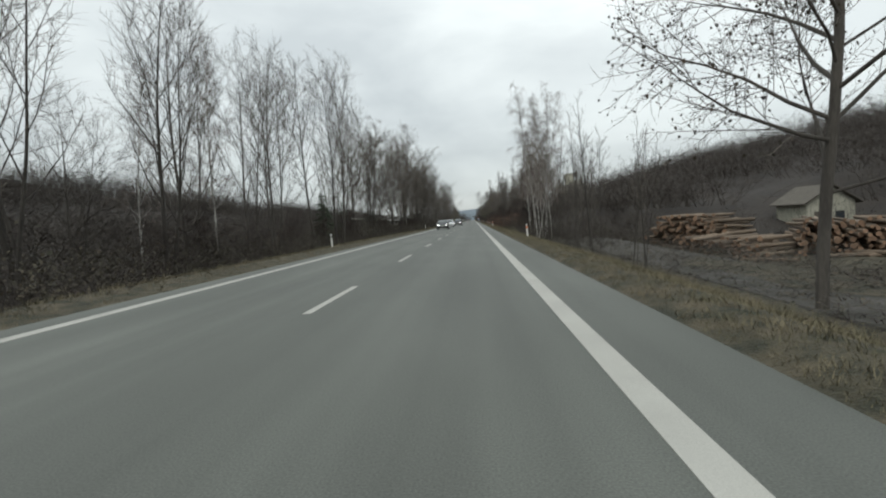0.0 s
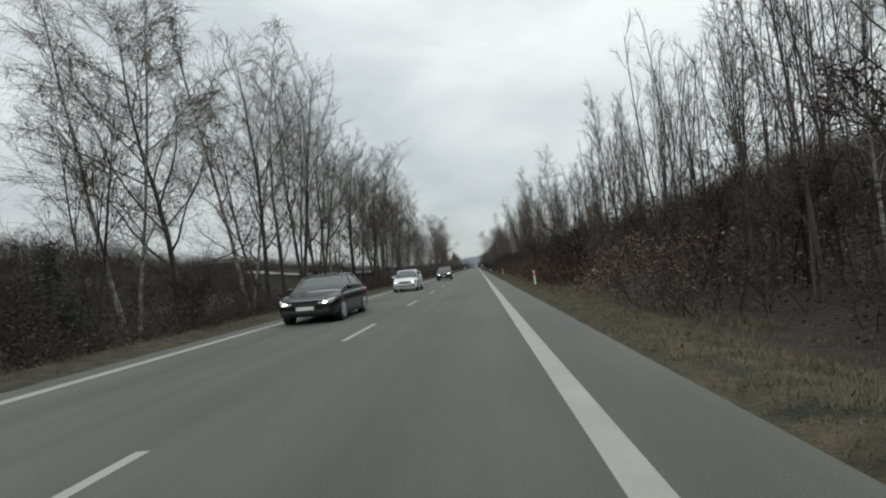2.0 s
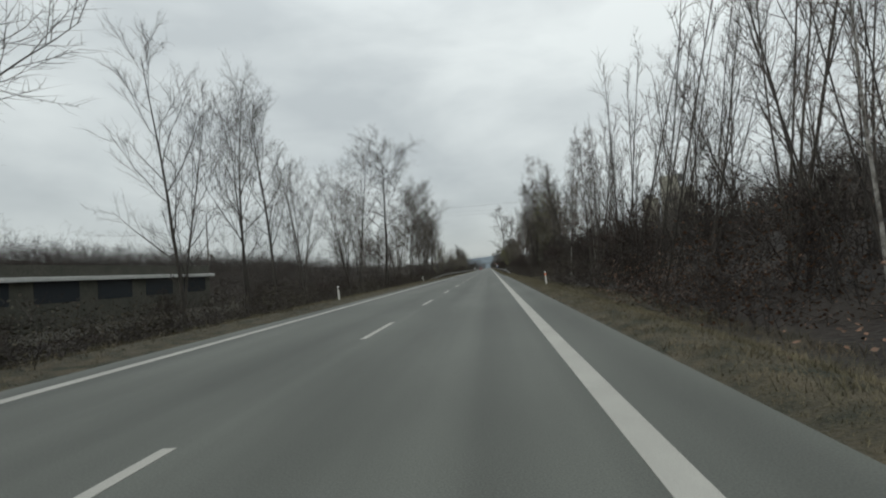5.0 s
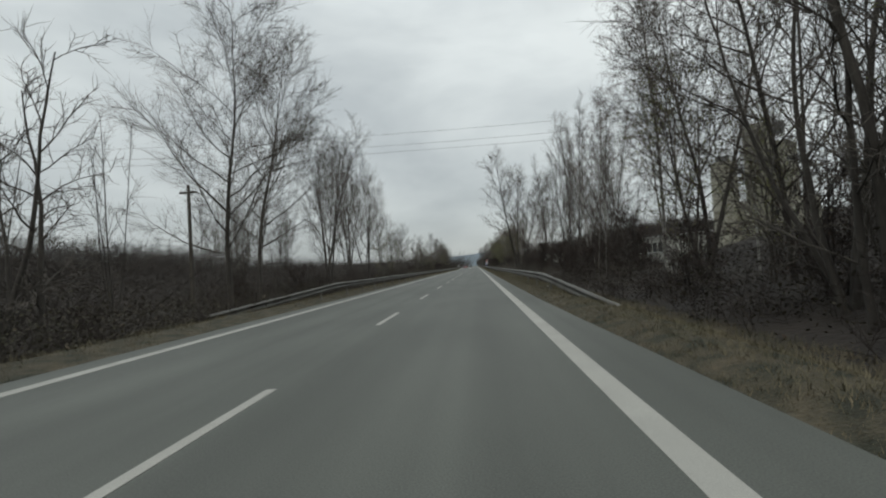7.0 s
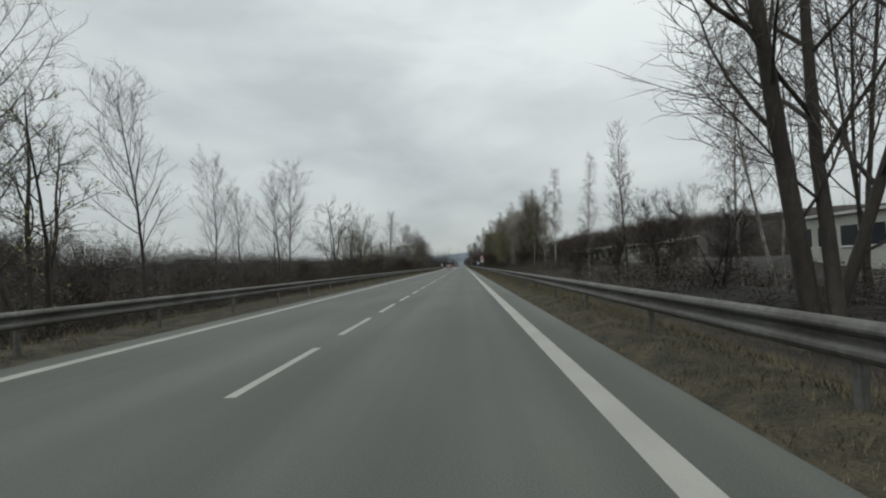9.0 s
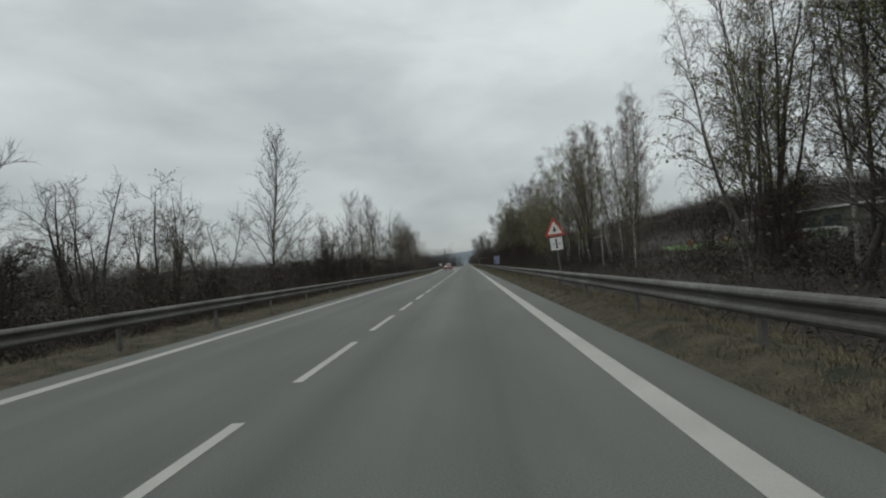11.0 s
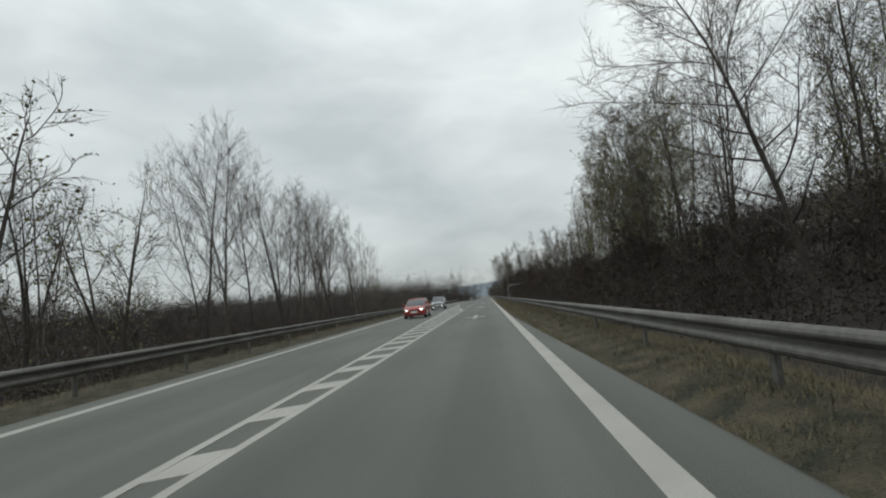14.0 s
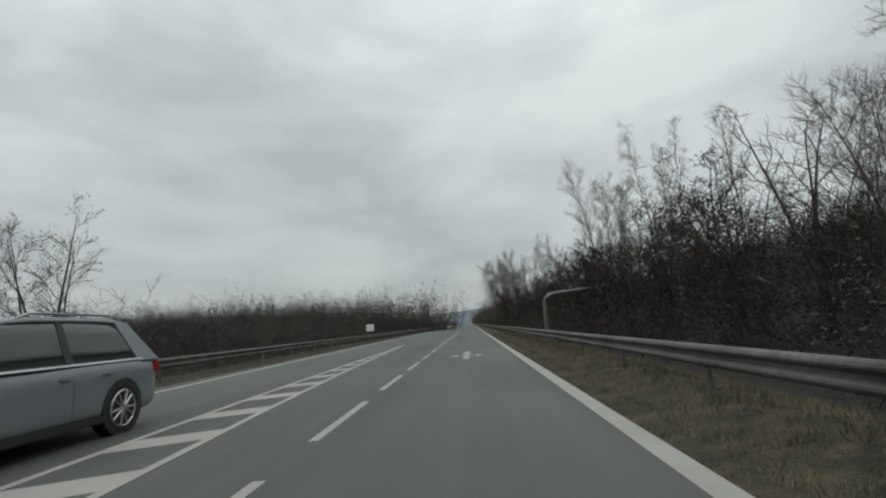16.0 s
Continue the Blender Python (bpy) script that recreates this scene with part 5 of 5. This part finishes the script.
def plate_xz(points, y0, y1):
    """An upright slab with the outline (x, z), from y0 to y1."""
    bm = bmesh.new()
    a = [bm.verts.new((x, y0, z)) for x, z in points]
    b = [bm.verts.new((x, y1, z)) for x, z in points]
    bm.faces.new(a)
    bm.faces.new(b[::-1])
    n = len(points)
    for i in range(n):
        bm.faces.new((a[i], a[(i + 1) % n], b[(i + 1) % n], b[i]))
    bmesh.ops.recalc_face_normals(bm, faces=bm.faces)
    return bm


def rect(x0, x1, z0, z1):
    return [(x0, z0), (x1, z0), (x1, z1), (x0, z1)]


def triangle(cx, z, side):
    h = side * 0.866
    r = side * 0.05
    return [(cx - side / 2 + r, z), (cx + side / 2 - r, z), (cx + side / 2 - r * 0.4, z + r), (cx + r * 0.6, z + h - r * 0.5), (cx - r * 0.6, z + h - r * 0.5), (cx - side / 2 + r * 0.4, z + r)]


def warning_sign():
    s = new("warning_sign")
    s.matrix_world = pose(5.6, 352.8, 0, 0, -4, 0)
    tagged(s, "red-bordered triangular junction warning sign with a plate below", "road sign")
    part("post", rod((0, 0.05, -0.6), (0, 0.05, 2.6), 0.03), GREY_METAL, s)
    part("border", plate_xz(triangle(0, 2.05, 0.78), -0.0, 0.015), SIGN_RED, s, "red triangular border")
    part("face", plate_xz(triangle(0, 2.125, 0.53), -0.005, -0.001), SIGN_WHITE, s, "white sign face")
    part("symbol", plate_xz([(-0.035, 2.17), (0.0, 2.2), (0.035, 2.17), (0.03, 2.36), (0.0, 2.42), (-0.03, 2.36)], -0.01, -0.006), BLACK, s, "black road symbol")
    part("symbol_bar", plate_xz(rect(-0.1, 0.1, 2.25, 2.285), -0.01, -0.006), BLACK, s, "black crossing bar")
    part("plate", plate_xz(rect(-0.24, 0.24, 1.5, 2.0), 0.0, 0.012), BLACK, s, "black plate edge")
    part("plate_face", plate_xz(rect(-0.225, 0.225, 1.515, 1.985), -0.004, -0.0005), SIGN_WHITE, s, "white lower plate")
    part("plate_symbol", plate_xz(rect(-0.03, 0.03, 1.57, 1.93), -0.009, -0.005), BLACK, s, "thick black bar")
    for sd in (-1, 1):
        part("plate_arm", plate_xz(rect(min(sd * 0.05, sd * 0.14), max(sd * 0.05, sd * 0.14), 1.73, 1.76), -0.009, -0.005), BLACK, s, "thin black bar")


warning_sign()


def lane_sign():
    s = new("lane_sign")
    s.matrix_world = pose(6.3, 408.7, 0, 0, 7, 0)
    tagged(s, "blue lane sign with white arrows on two posts", "road sign")
    for px in (-0.25, 0.25):
        part("post", rod((px, 0.05, -0.8), (px, 0.05, 1.9), 0.028), GREY_METAL, s)
    part("border", plate_xz(rect(-0.37, 0.37, 0.9, 2.0), 0.0, 0.015), SIGN_WHITE, s, "white sign border")
    part("face", plate_xz(rect(-0.335, 0.335, 0.935, 1.965), -0.005, -0.001), SIGN_BLUE, s, "blue sign face")
    for name, outline in (("arrow", [(-0.12, 1.02), (-0.07, 1.02), (-0.07, 1.56), (-0.2, 1.74), (-0.24, 1.71), (-0.12, 1.54)]), ("arrow_head", [(-0.28, 1.65), (-0.16, 1.75), (-0.29, 1.83)]),
                          ("arrow", [(0.06, 1.02), (0.11, 1.02), (0.11, 1.72), (0.06, 1.72)]), ("arrow_head", [(0.015, 1.71), (0.155, 1.71), (0.085, 1.87)]),
                          ("arrow", [(0.112, 1.22), (0.2, 1.33), (0.2, 1.39), (0.112, 1.28)]), ("arrow_head", [(0.17, 1.39), (0.24, 1.27), (0.27, 1.43)])):
        part(name, plate_xz(outline, -0.01, -0.006), SIGN_WHITE, s, "white arrow shaft" if name == "arrow" else "white arrow head")


lane_sign()


def small_sign():
    s = new("small_sign")
    s.matrix_world = pose(-9.6, 545, 0)
    tagged(s, "small white rectangular sign on a post behind the rail", "road sign")
    part("post", rod((0, 0.05, -1.0), (0, 0.05, 1.6), 0.03), GREY_METAL, s)
    part("face", plate_xz(rect(-0.45, 0.45, 1.1, 1.85), 0.0, 0.015), SIGN_WHITE, s, "white sign face")


small_sign()


def bent_pipe():
    p = new("bent_pipe")
    p.location = (6.4, 518, 0)
    tagged(p, "grey steel pipe bent over beside the guard rail", "pipe")
    pts = [Vector(q) for q in ((0, 0, -0.6), (0, 0, 2.1), (0.05, 0, 2.35), (0.2, 0, 2.55), (0.45, 0, 2.66), (2.6, 0.3, 2.85), (4.2, 0.5, 2.9))]
    limbs = Limbs()
    limbs.tube(pts, 0.13, 0.12, 12)
    ob = new("pipe", mesh_from("pipe", limbs.v, limbs.f, [GREY_METAL], None, True))
    ob.parent = p
    part("flange", rod((0, 0, 1.0), (0, 0, 1.06), 0.19, 0.19, 14), GREY_METAL, p)


bent_pipe()


# ---- power line across the road ----
WIRE = plain("wire", (0.06, 0.06, 0.06), 0.6)
WOOD_POLE = material("weathered_pole", (0.06, 0.052, 0.042), (0.09, 0.08, 0.065), 0.9, scale=2, fine=25, bump=0.4, stretch=(1, 1, 0.2))
line = new("power_line")
tagged(line, "three thin power cables strung high across the road", "power line")
for z, dy in ((15.4, 0.0), (14.25, 0.2), (13.5, 0.0)):
    limbs = Limbs()
    limbs.tube([Vector((px, 262 + dy, z + 0.0006 * px * px)) for px in range(-64, 73, 8)], 0.014, 0.0139, 4)
    ob = new("cable", mesh_from("cable", limbs.v, limbs.f, [WIRE]))
    ob.parent = line
for px in (-64, 72):
    zg = ground_z(px, 262)
    part("mast", rod((px, 262, zg - 0.5), (px, 262, 18.6), 0.2, 0.13, 10), WOOD_POLE, line, "tall wooden mast")
pole = new("utility_pole")
pole.location = (-14, 239, ground_z(-14, 239))
tagged(pole, "old wooden utility pole with a short cross arm", "utility pole")
part("shaft", rod((0, 0, -0.5), (0, 0, 7.6), 0.13, 0.09, 9), WOOD_POLE, pole)
part("cross_arm", box(-0.55, 0.55, -0.05, 0.05, 7.1, 7.22, 0.01), WOOD_POLE, pole)
for px in (-0.45, 0.45):
    part("insulator", rod((px, 0, 7.22), (px, 0, 7.36), 0.035, 0.025, 8), SIGN_WHITE, pole, "white insulator")


# ---- log yard beside the road ----
GRAVEL = material("grey_gravel", (0.028, 0.027, 0.022), (0.066, 0.062, 0.056), 0.9, scale=1.6, fine=25, bump=0.7, bump_dist=0.03, spread=0.16, spec=0.2)
lane = bmesh.new()
prev = None
for k in range(-6, 8):
    yy = k * 6
    row = [lane.verts.new((xx, yy, zz)) for xx, zz in ((8.3 + 0.02 * yy, -1.2), (8.6 + 0.02 * yy, -0.72), (11.6 + 0.05 * yy, -0.8), (12.0 + 0.05 * yy, -1.5))]
    if prev:
        for i in range(3):
            lane.faces.new((prev[i], prev[i + 1], row[i + 1], row[i]))
    prev = row
lane_me = bpy.data.meshes.new("side_road")
lane.to_mesh(lane_me)
lane.free()
lane_me.materials.append(GRAVEL)
tagged(new("side_road", lane_me), "narrow grey gravel track below the road", "track", kind="structure")

LOG_BARK = material("log_bark", (0.09, 0.065, 0.045), (0.16, 0.12, 0.085), 0.9, scale=4, fine=25, bump=0.6, per_object=0.3)
LOG_END = material("sawn_log_end", (0.24, 0.15, 0.095), (0.13, 0.08, 0.05), 0.8, scale=9, fine=40, bump=0.2, per_object=0.3)


def log_mesh(seed):
    rng = random.Random(seed)
    verts, faces, slots = [], [], []
    n, rings = 11, 4
    for k in range(rings):
        f = k / (rings - 1)
        for i in range(n):
            a = 2 * math.pi * i / n
            r = (1 - 0.15 * f) * (1 + 0.05 * rng.uniform(-1, 1))
            verts.append((r * math.cos(a), -2.0 + 4 * f, r * math.sin(a)))
    for k in range(rings - 1):
        for i in range(n):
            faces.append((k * n + i, k * n + (i + 1) % n, (k + 1) * n + (i + 1) % n, (k + 1) * n + i))
            slots.append(0)
    faces += [tuple(range(n)), tuple(reversed(range((rings - 1) * n, rings * n)))]
    slots += [1, 1]
    return mesh_from("log", verts, faces, [LOG_BARK, LOG_END], slots)


LOG_MESHES = [log_mesh(k) for k in range(4)]


def log_pile(x, y, turn, columns, rows, seed):
    rng = random.Random(seed)
    pile = new("log_pile")
    pile.matrix_world = pose(x, y, ground_z(x, y), 0, 0, turn)
    tagged(pile, "stack of felled logs with pale sawn ends", "log pile", "log piles in the yard")
    for r in range(rows):
        for k in range(columns - r // 2):
            if r > rows - 3 and rng.random() < 0.45:
                continue
            rad = rng.uniform(0.07, 0.16)
            ob = new("log", LOG_MESHES[rng.randrange(4)])
            ob.parent = pile
            ob.matrix_local = Matrix.LocRotScale(((k + 0.5 * (r % 2) + 0.3 * (r // 2)) * 0.28 + rng.uniform(-0.06, 0.06), rng.uniform(-0.7, 0.7), 0.13 + r * 0.225 + rng.uniform(-0.03, 0.03)), Euler((rng.uniform(-0.06, 0.06), rng.uniform(0, 6), rng.uniform(-0.1, 0.1))), (rad, rng.uniform(0.8, 1.2), rad))
    for k in range(5):
        rad = rng.uniform(0.09, 0.15)
        ob = new("log", LOG_MESHES[rng.randrange(4)])
        ob.parent = pile
        ob.matrix_local = Matrix.LocRotScale((rng.uniform(-0.8, 0.32 * columns), rng.uniform(-3.6, -2.4), rad * 0.8 + 0.05 * k), Euler((rng.uniform(-0.05, 0.05), rng.uniform(0, 6), rng.uniform(0.6, 2.0))), (rad, rng.uniform(0.8, 1.3), rad))


log_pile(18.4, 42.0, -52, 22, 12, 1)
log_pile(17.6, 34.0, -56, 18, 6, 2)
log_pile(22.4, 32.5, -24, 30, 10, 3)


# ---- buildings seen through the trees ----
PLASTER = material("pale_plaster", (0.42, 0.42, 0.38), (0.3, 0.3, 0.26), 0.85, scale=0.6, fine=12, bump=0.2)
SILO = material("stained_concrete", (0.34, 0.33, 0.27), (0.24, 0.23, 0.18), 0.9, scale=0.15, fine=4, bump=0.3, stretch=(1, 1, 0.3))
ROOF_TIN = material("pale_tin_roof", (0.5, 0.5, 0.48), (0.36, 0.36, 0.34), 0.6, scale=0.5, fine=8, bump=0.2)
DARK_PANE = plain("dark_pane", (0.03, 0.035, 0.04), 0.15)
GREEN_PANEL = material("faded_green_panel", (0.12, 0.2, 0.1), (0.17, 0.24, 0.13), 0.8, scale=1, fine=12, bump=0.1)


SHED_BOARD = material("weathered_shed_board", (0.055, 0.057, 0.045), (0.085, 0.08, 0.065), 0.9, scale=0.7, fine=9, bump=0.2)


def hall(label, x, y, width, length, height, wall, panes, roof_over=0.4, slope=0.06, columns=False, facing=-1, sills=True):
    """Low building along the road; its long front looks to the road (facing -1: towards -x)."""
    h = new("building")
    z = min(ground_z(x, y - length / 2), ground_z(x, y + length / 2))
    h.location = (x, y, z)
    tagged(h, label, "building")
    part("wall", box(-width / 2, width / 2, -length / 2, length / 2, -1.5, height), wall, h)
    bm = box(-width / 2 - roof_over, width / 2 + roof_over, -length / 2 - roof_over, length / 2 + roof_over, height, height + 0.28, 0.03)
    for vert in bm.verts:
        vert.co.z += slope * (vert.co.x + width / 2) * (1 if facing < 0 else -1)
    part("roof", bm, ROOF_TIN, h, "pale tin roof")
    n = panes
    step = length / n
    fx = facing * width / 2
    for k in range(n):
        y0 = -length / 2 + k * step
        win = new("window")
        win.parent = h
        win.location = (fx, y0 + step * 0.5, height * 0.6)
        part("pane", box(-0.03, 0.03, -step * 0.34, step * 0.34, -height * 0.19, height * 0.19), DARK_PANE, win)
        if sills:
            part("sill", box(-0.1, 0.1, -step * 0.36, step * 0.36, -height * 0.22, -height * 0.19), SIGN_WHITE, win)
        if columns:
            part("column", box(fx + facing * 0.02, fx + facing * 0.3, y0 - 0.13, y0 + 0.13, -1.0, height), PLASTER, h)
    return h


hall("long low shed with white roof edge across the field", -31.5, 171, 9, 58, 4.4, SHED_BOARD, 11, 0.4, 0.12, facing=1, sills=False)
hall("low pale shed with columns and open bays on the slope", 25, 346, 6, 24, 2.2, PLASTER, 8, 0.5, 0.05, True)
garden_house = hall("flat-roofed house with pale lower storey above a garden", 59, 416, 10, 24, 4.6, SHED_BOARD, 5, 0.5, 0.08)
hall("white building behind the roadside trees", 43, 318, 9, 18, 5.0, PLASTER, 6, 0.4, 0.04)
hall("pale farm building on the slope behind shrubs", 34, 470, 8, 20, 2.6, PLASTER, 5, 0.4, 0.1)


def house_details():
    """Lower windows, pale green panels and a balcony rail on the garden house."""
    h = garden_house
    part("lower_wall", box(-5.05, -4.9, -12.05, 12.05, -1.5, 1.7), PLASTER, h, "pale plastered lower storey")
    for k in range(5):
        yy = -9.6 + 4.8 * k
        win = new("window")
        win.parent = h
        win.location = (-5.06, yy, 0.95)
        part("pane", box(-0.03, 0.03, -0.9, 0.9, -0.4, 0.4), DARK_PANE, win)
        part("frame", box(-0.07, -0.03, -1.0, 1.0, 0.4, 0.5), SIGN_WHITE, win)
        part("panel", box(-5.1, -5.0, yy + 1.2, yy + 3.2, 0.1, 1.5), GREEN_PANEL, h, "pale green facade panel")
    part("balcony_rail", box(-5.7, -5.6, -11, 11, 1.9, 2.02), SIGN_WHITE, h, "white balcony rail")
    part("balcony_floor", box(-5.7, -5.0, -11, 11, 1.7, 1.8), SIGN_WHITE, h)


house_details()


def silos():
    gx, gy, gz = 64.6, 318, -5.5
    s = new("silo_tower")
    s.location = (gx, gy, gz)
    tagged(s, "tall stained concrete silo tower with rounded bays", "silo")
    tower = part("tower", rod((0.0, 3.5, 0), (0.0, 3.5, 32.5), 2.8, 2.8, 28), SILO, s)
    part("parapet", rod((0.0, 3.5, 32.5), (0.0, 3.5, 33.0), 2.95, 2.95, 28), SILO, tower)
    part("head_hut", box(1.8, 5.2, 2.5, 4.5, 31.0, 33.6, 0.1), GREY_METAL, tower, "dark machine hut beside the head")
    for px, py, h, r in ((1.9, 2.6, 28.2, 3.7), (-4.8, 9.0, 26.0, 2.7)):
        silo = part("silo", rod((px, py, 0), (px, py, h), r, r, 28), SILO, s, "round stained silo")
        part("rim", rod((px, py, h), (px, py, h + 0.5), r + 0.1, r + 0.1, 28), SILO, silo)
    part("cap", box(-6.0, -3.8, 8.0, 10.0, 26.5, 28.0, 0.1), GREY_METAL, s, "dark machine hut on the roof")
    part("shaft", box(6.2, 8.4, 4, 7, 0, 29.3, 0.1), SILO, s, "slim stair shaft")
    part("block", box(-3.0, 9.0, -1.0, 8.0, 0, 17.0, 0.1), SILO, s, "broad service block")
    part("annex", box(-1.0, 9.6, -3.0, -1.0, 0, 11.5, 0.08), SILO, s, "stepped annex")
    part("plinth", box(-0.5, 10.8, -5.0, -3.0, -1.0, 2.2, 0.05), PLASTER, s, "pale loading ramp")
    part("catwalk", box(-3.0, 6.5, -0.9, -0.3, 24.5, 25.4, 0.05), GREY_METAL, s, "grey steel catwalk")
    for r, (z, face) in enumerate(((4.0, -3.0), (8.2, -3.0), (14.0, -1.0))):
        for k in range(5):
            win = new("window")
            win.parent = s
            win.location = (0.2 + k * 1.95, face, z)
            part("pane", box(-0.45, 0.45, -0.05, 0.05, -0.8, 0.8), DARK_PANE, win)
            part("frame", box(-0.52, -0.45, -0.09, 0.02, -0.85, 0.85), SIGN_WHITE, win)
    for r in range(3):
        part("ledge", box(-3.05, 9.1, -1.1, -0.9, 12.2 + r * 2.2, 12.4 + r * 2.2), SILO, s)


silos()


def yard_hut():
    h = new("yard_hut")
    h.location = (39.0, 53.0, ground_z(39.0, 53.0) - 0.6)
    tagged(h, "small drab hut with a dark gable roof behind the log yard", "hut")
    gable = [(-2.4, -0.8), (2.4, -0.8), (2.4, 3.0), (0, 4.6), (-2.4, 3.0)]
    part("wall", plate_xz(gable, 0.0, 5.0), SILO, h)
    for sd in (-1, 1):
        slope = [(0, 4.62), (sd * 2.9, 2.72), (sd * 2.9, 2.86), (0, 4.78)]
        part("roof_slope", plate_xz(slope if sd > 0 else slope[::-1], -0.5, 5.5), WOOD_POLE, h, "dark boarded roof slope")
    part("door", plate_xz(rect(-1.6, -0.6, -0.2, 2.0), -0.05, 0.02), WOOD_POLE, h, "dark plank door")
    win = new("window")
    win.parent = h
    win.location = (0.9, 0.0, 1.6)
    part("pane", plate_xz(rect(-0.45, 0.45, -0.4, 0.4), -0.03, 0.01), DARK_PANE, win)
    part("frame", plate_xz(rect(-0.52, 0.52, -0.48, -0.4), -0.06, 0.01), SIGN_WHITE, win)


yard_hut()
LAWN = material("green_lawn", (0.09, 0.17, 0.04), (0.07, 0.12, 0.035), 0.95, scale=0.4, fine=10, bump=0.6, bump_dist=0.04)
lawn = bmesh.new()
rows_l = [[lawn.verts.new((xx, yy, ground_z(xx, yy) + 0.12)) for xx in (35, 39, 43, 47, 51)] for yy in range(390, 421, 6)]
for a, b in zip(rows_l, rows_l[1:]):
    for i in range(4):
        lawn.faces.new((a[i], a[i + 1], b[i + 1], b[i]))
lawn_me = bpy.data.meshes.new("lawn")
lawn.to_mesh(lawn_me)
lawn.free()
lawn_me.materials.append(LAWN)
tagged(new("lawn", lawn_me), "bright green garden lawn on the slope", "lawn", kind="structure")


def hutches():
    """Small pale boxes on legs standing on the lawn."""
    first = None
    for x, y, turn in ((42.6, 417.5, 0.2), (43.4, 414.2, -0.3), (42.2, 411.0, 0.1), (43.0, 408.2, 0.4)):
        m = Matrix.LocRotScale((x, y, ground_z(x, y) + 0.12), Euler((0, 0, turn)), (1, 1, 1))
        if first:
            copy_thing(first, m)
            continue
        first = new("garden_hutch")
        first.matrix_world = m
        tagged(first, "small pale wooden hutch on the green lawn", "hutch", "hutches on the lawn")
        part("body", box(-0.45, 0.45, -0.4, 0.4, 0.3, 1.15, 0.03), PLASTER, first)
        part("lid", box(-0.55, 0.55, -0.5, 0.5, 1.15, 1.24, 0.02), ROOF_TIN, first, "pale tin lid")
        for lx in (-0.38, 0.38):
            for ly in (-0.33, 0.33):
                part("leg", box(lx - 0.04, lx + 0.04, ly - 0.04, ly + 0.04, -0.1, 0.3), PLASTER, first)


hutches()


# ---- litter on the verge ----
PAPER = material("dirty_paper", (0.5, 0.49, 0.46), (0.36, 0.35, 0.33), 0.85, scale=12, fine=60, bump=0.3)
WRAPPER = material("faded_wrapper", (0.4, 0.42, 0.2), (0.3, 0.3, 0.16), 0.6, scale=10, fine=50, bump=0.3)


def scrap(label, x, y, size, mat, seed):
    rng = random.Random(seed)
    bm = bmesh.new()
    bmesh.ops.create_icosphere(bm, subdivisions=2, radius=size)
    for vert in bm.verts:
        vert.co *= rng.uniform(0.6, 1.15)
        vert.co.z *= 0.55
    me = bpy.data.meshes.new("paper_scrap")
    bm.to_mesh(me)
    bm.free()
    me.materials.append(mat)
    ob = new("paper_scrap", me)
    ob.matrix_world = pose(x, y, ground_z(x, y) + size * 0.4, 0, 0, rng.uniform(0, 360))
    tagged(ob, label, "litter")


scrap("crumpled dirty white paper on the verge", 5.6, 234.45, 0.06, PAPER, 1)
scrap("crumpled yellowish wrapper on the verge", 6.3, 235.0, 0.05, WRAPPER, 2)
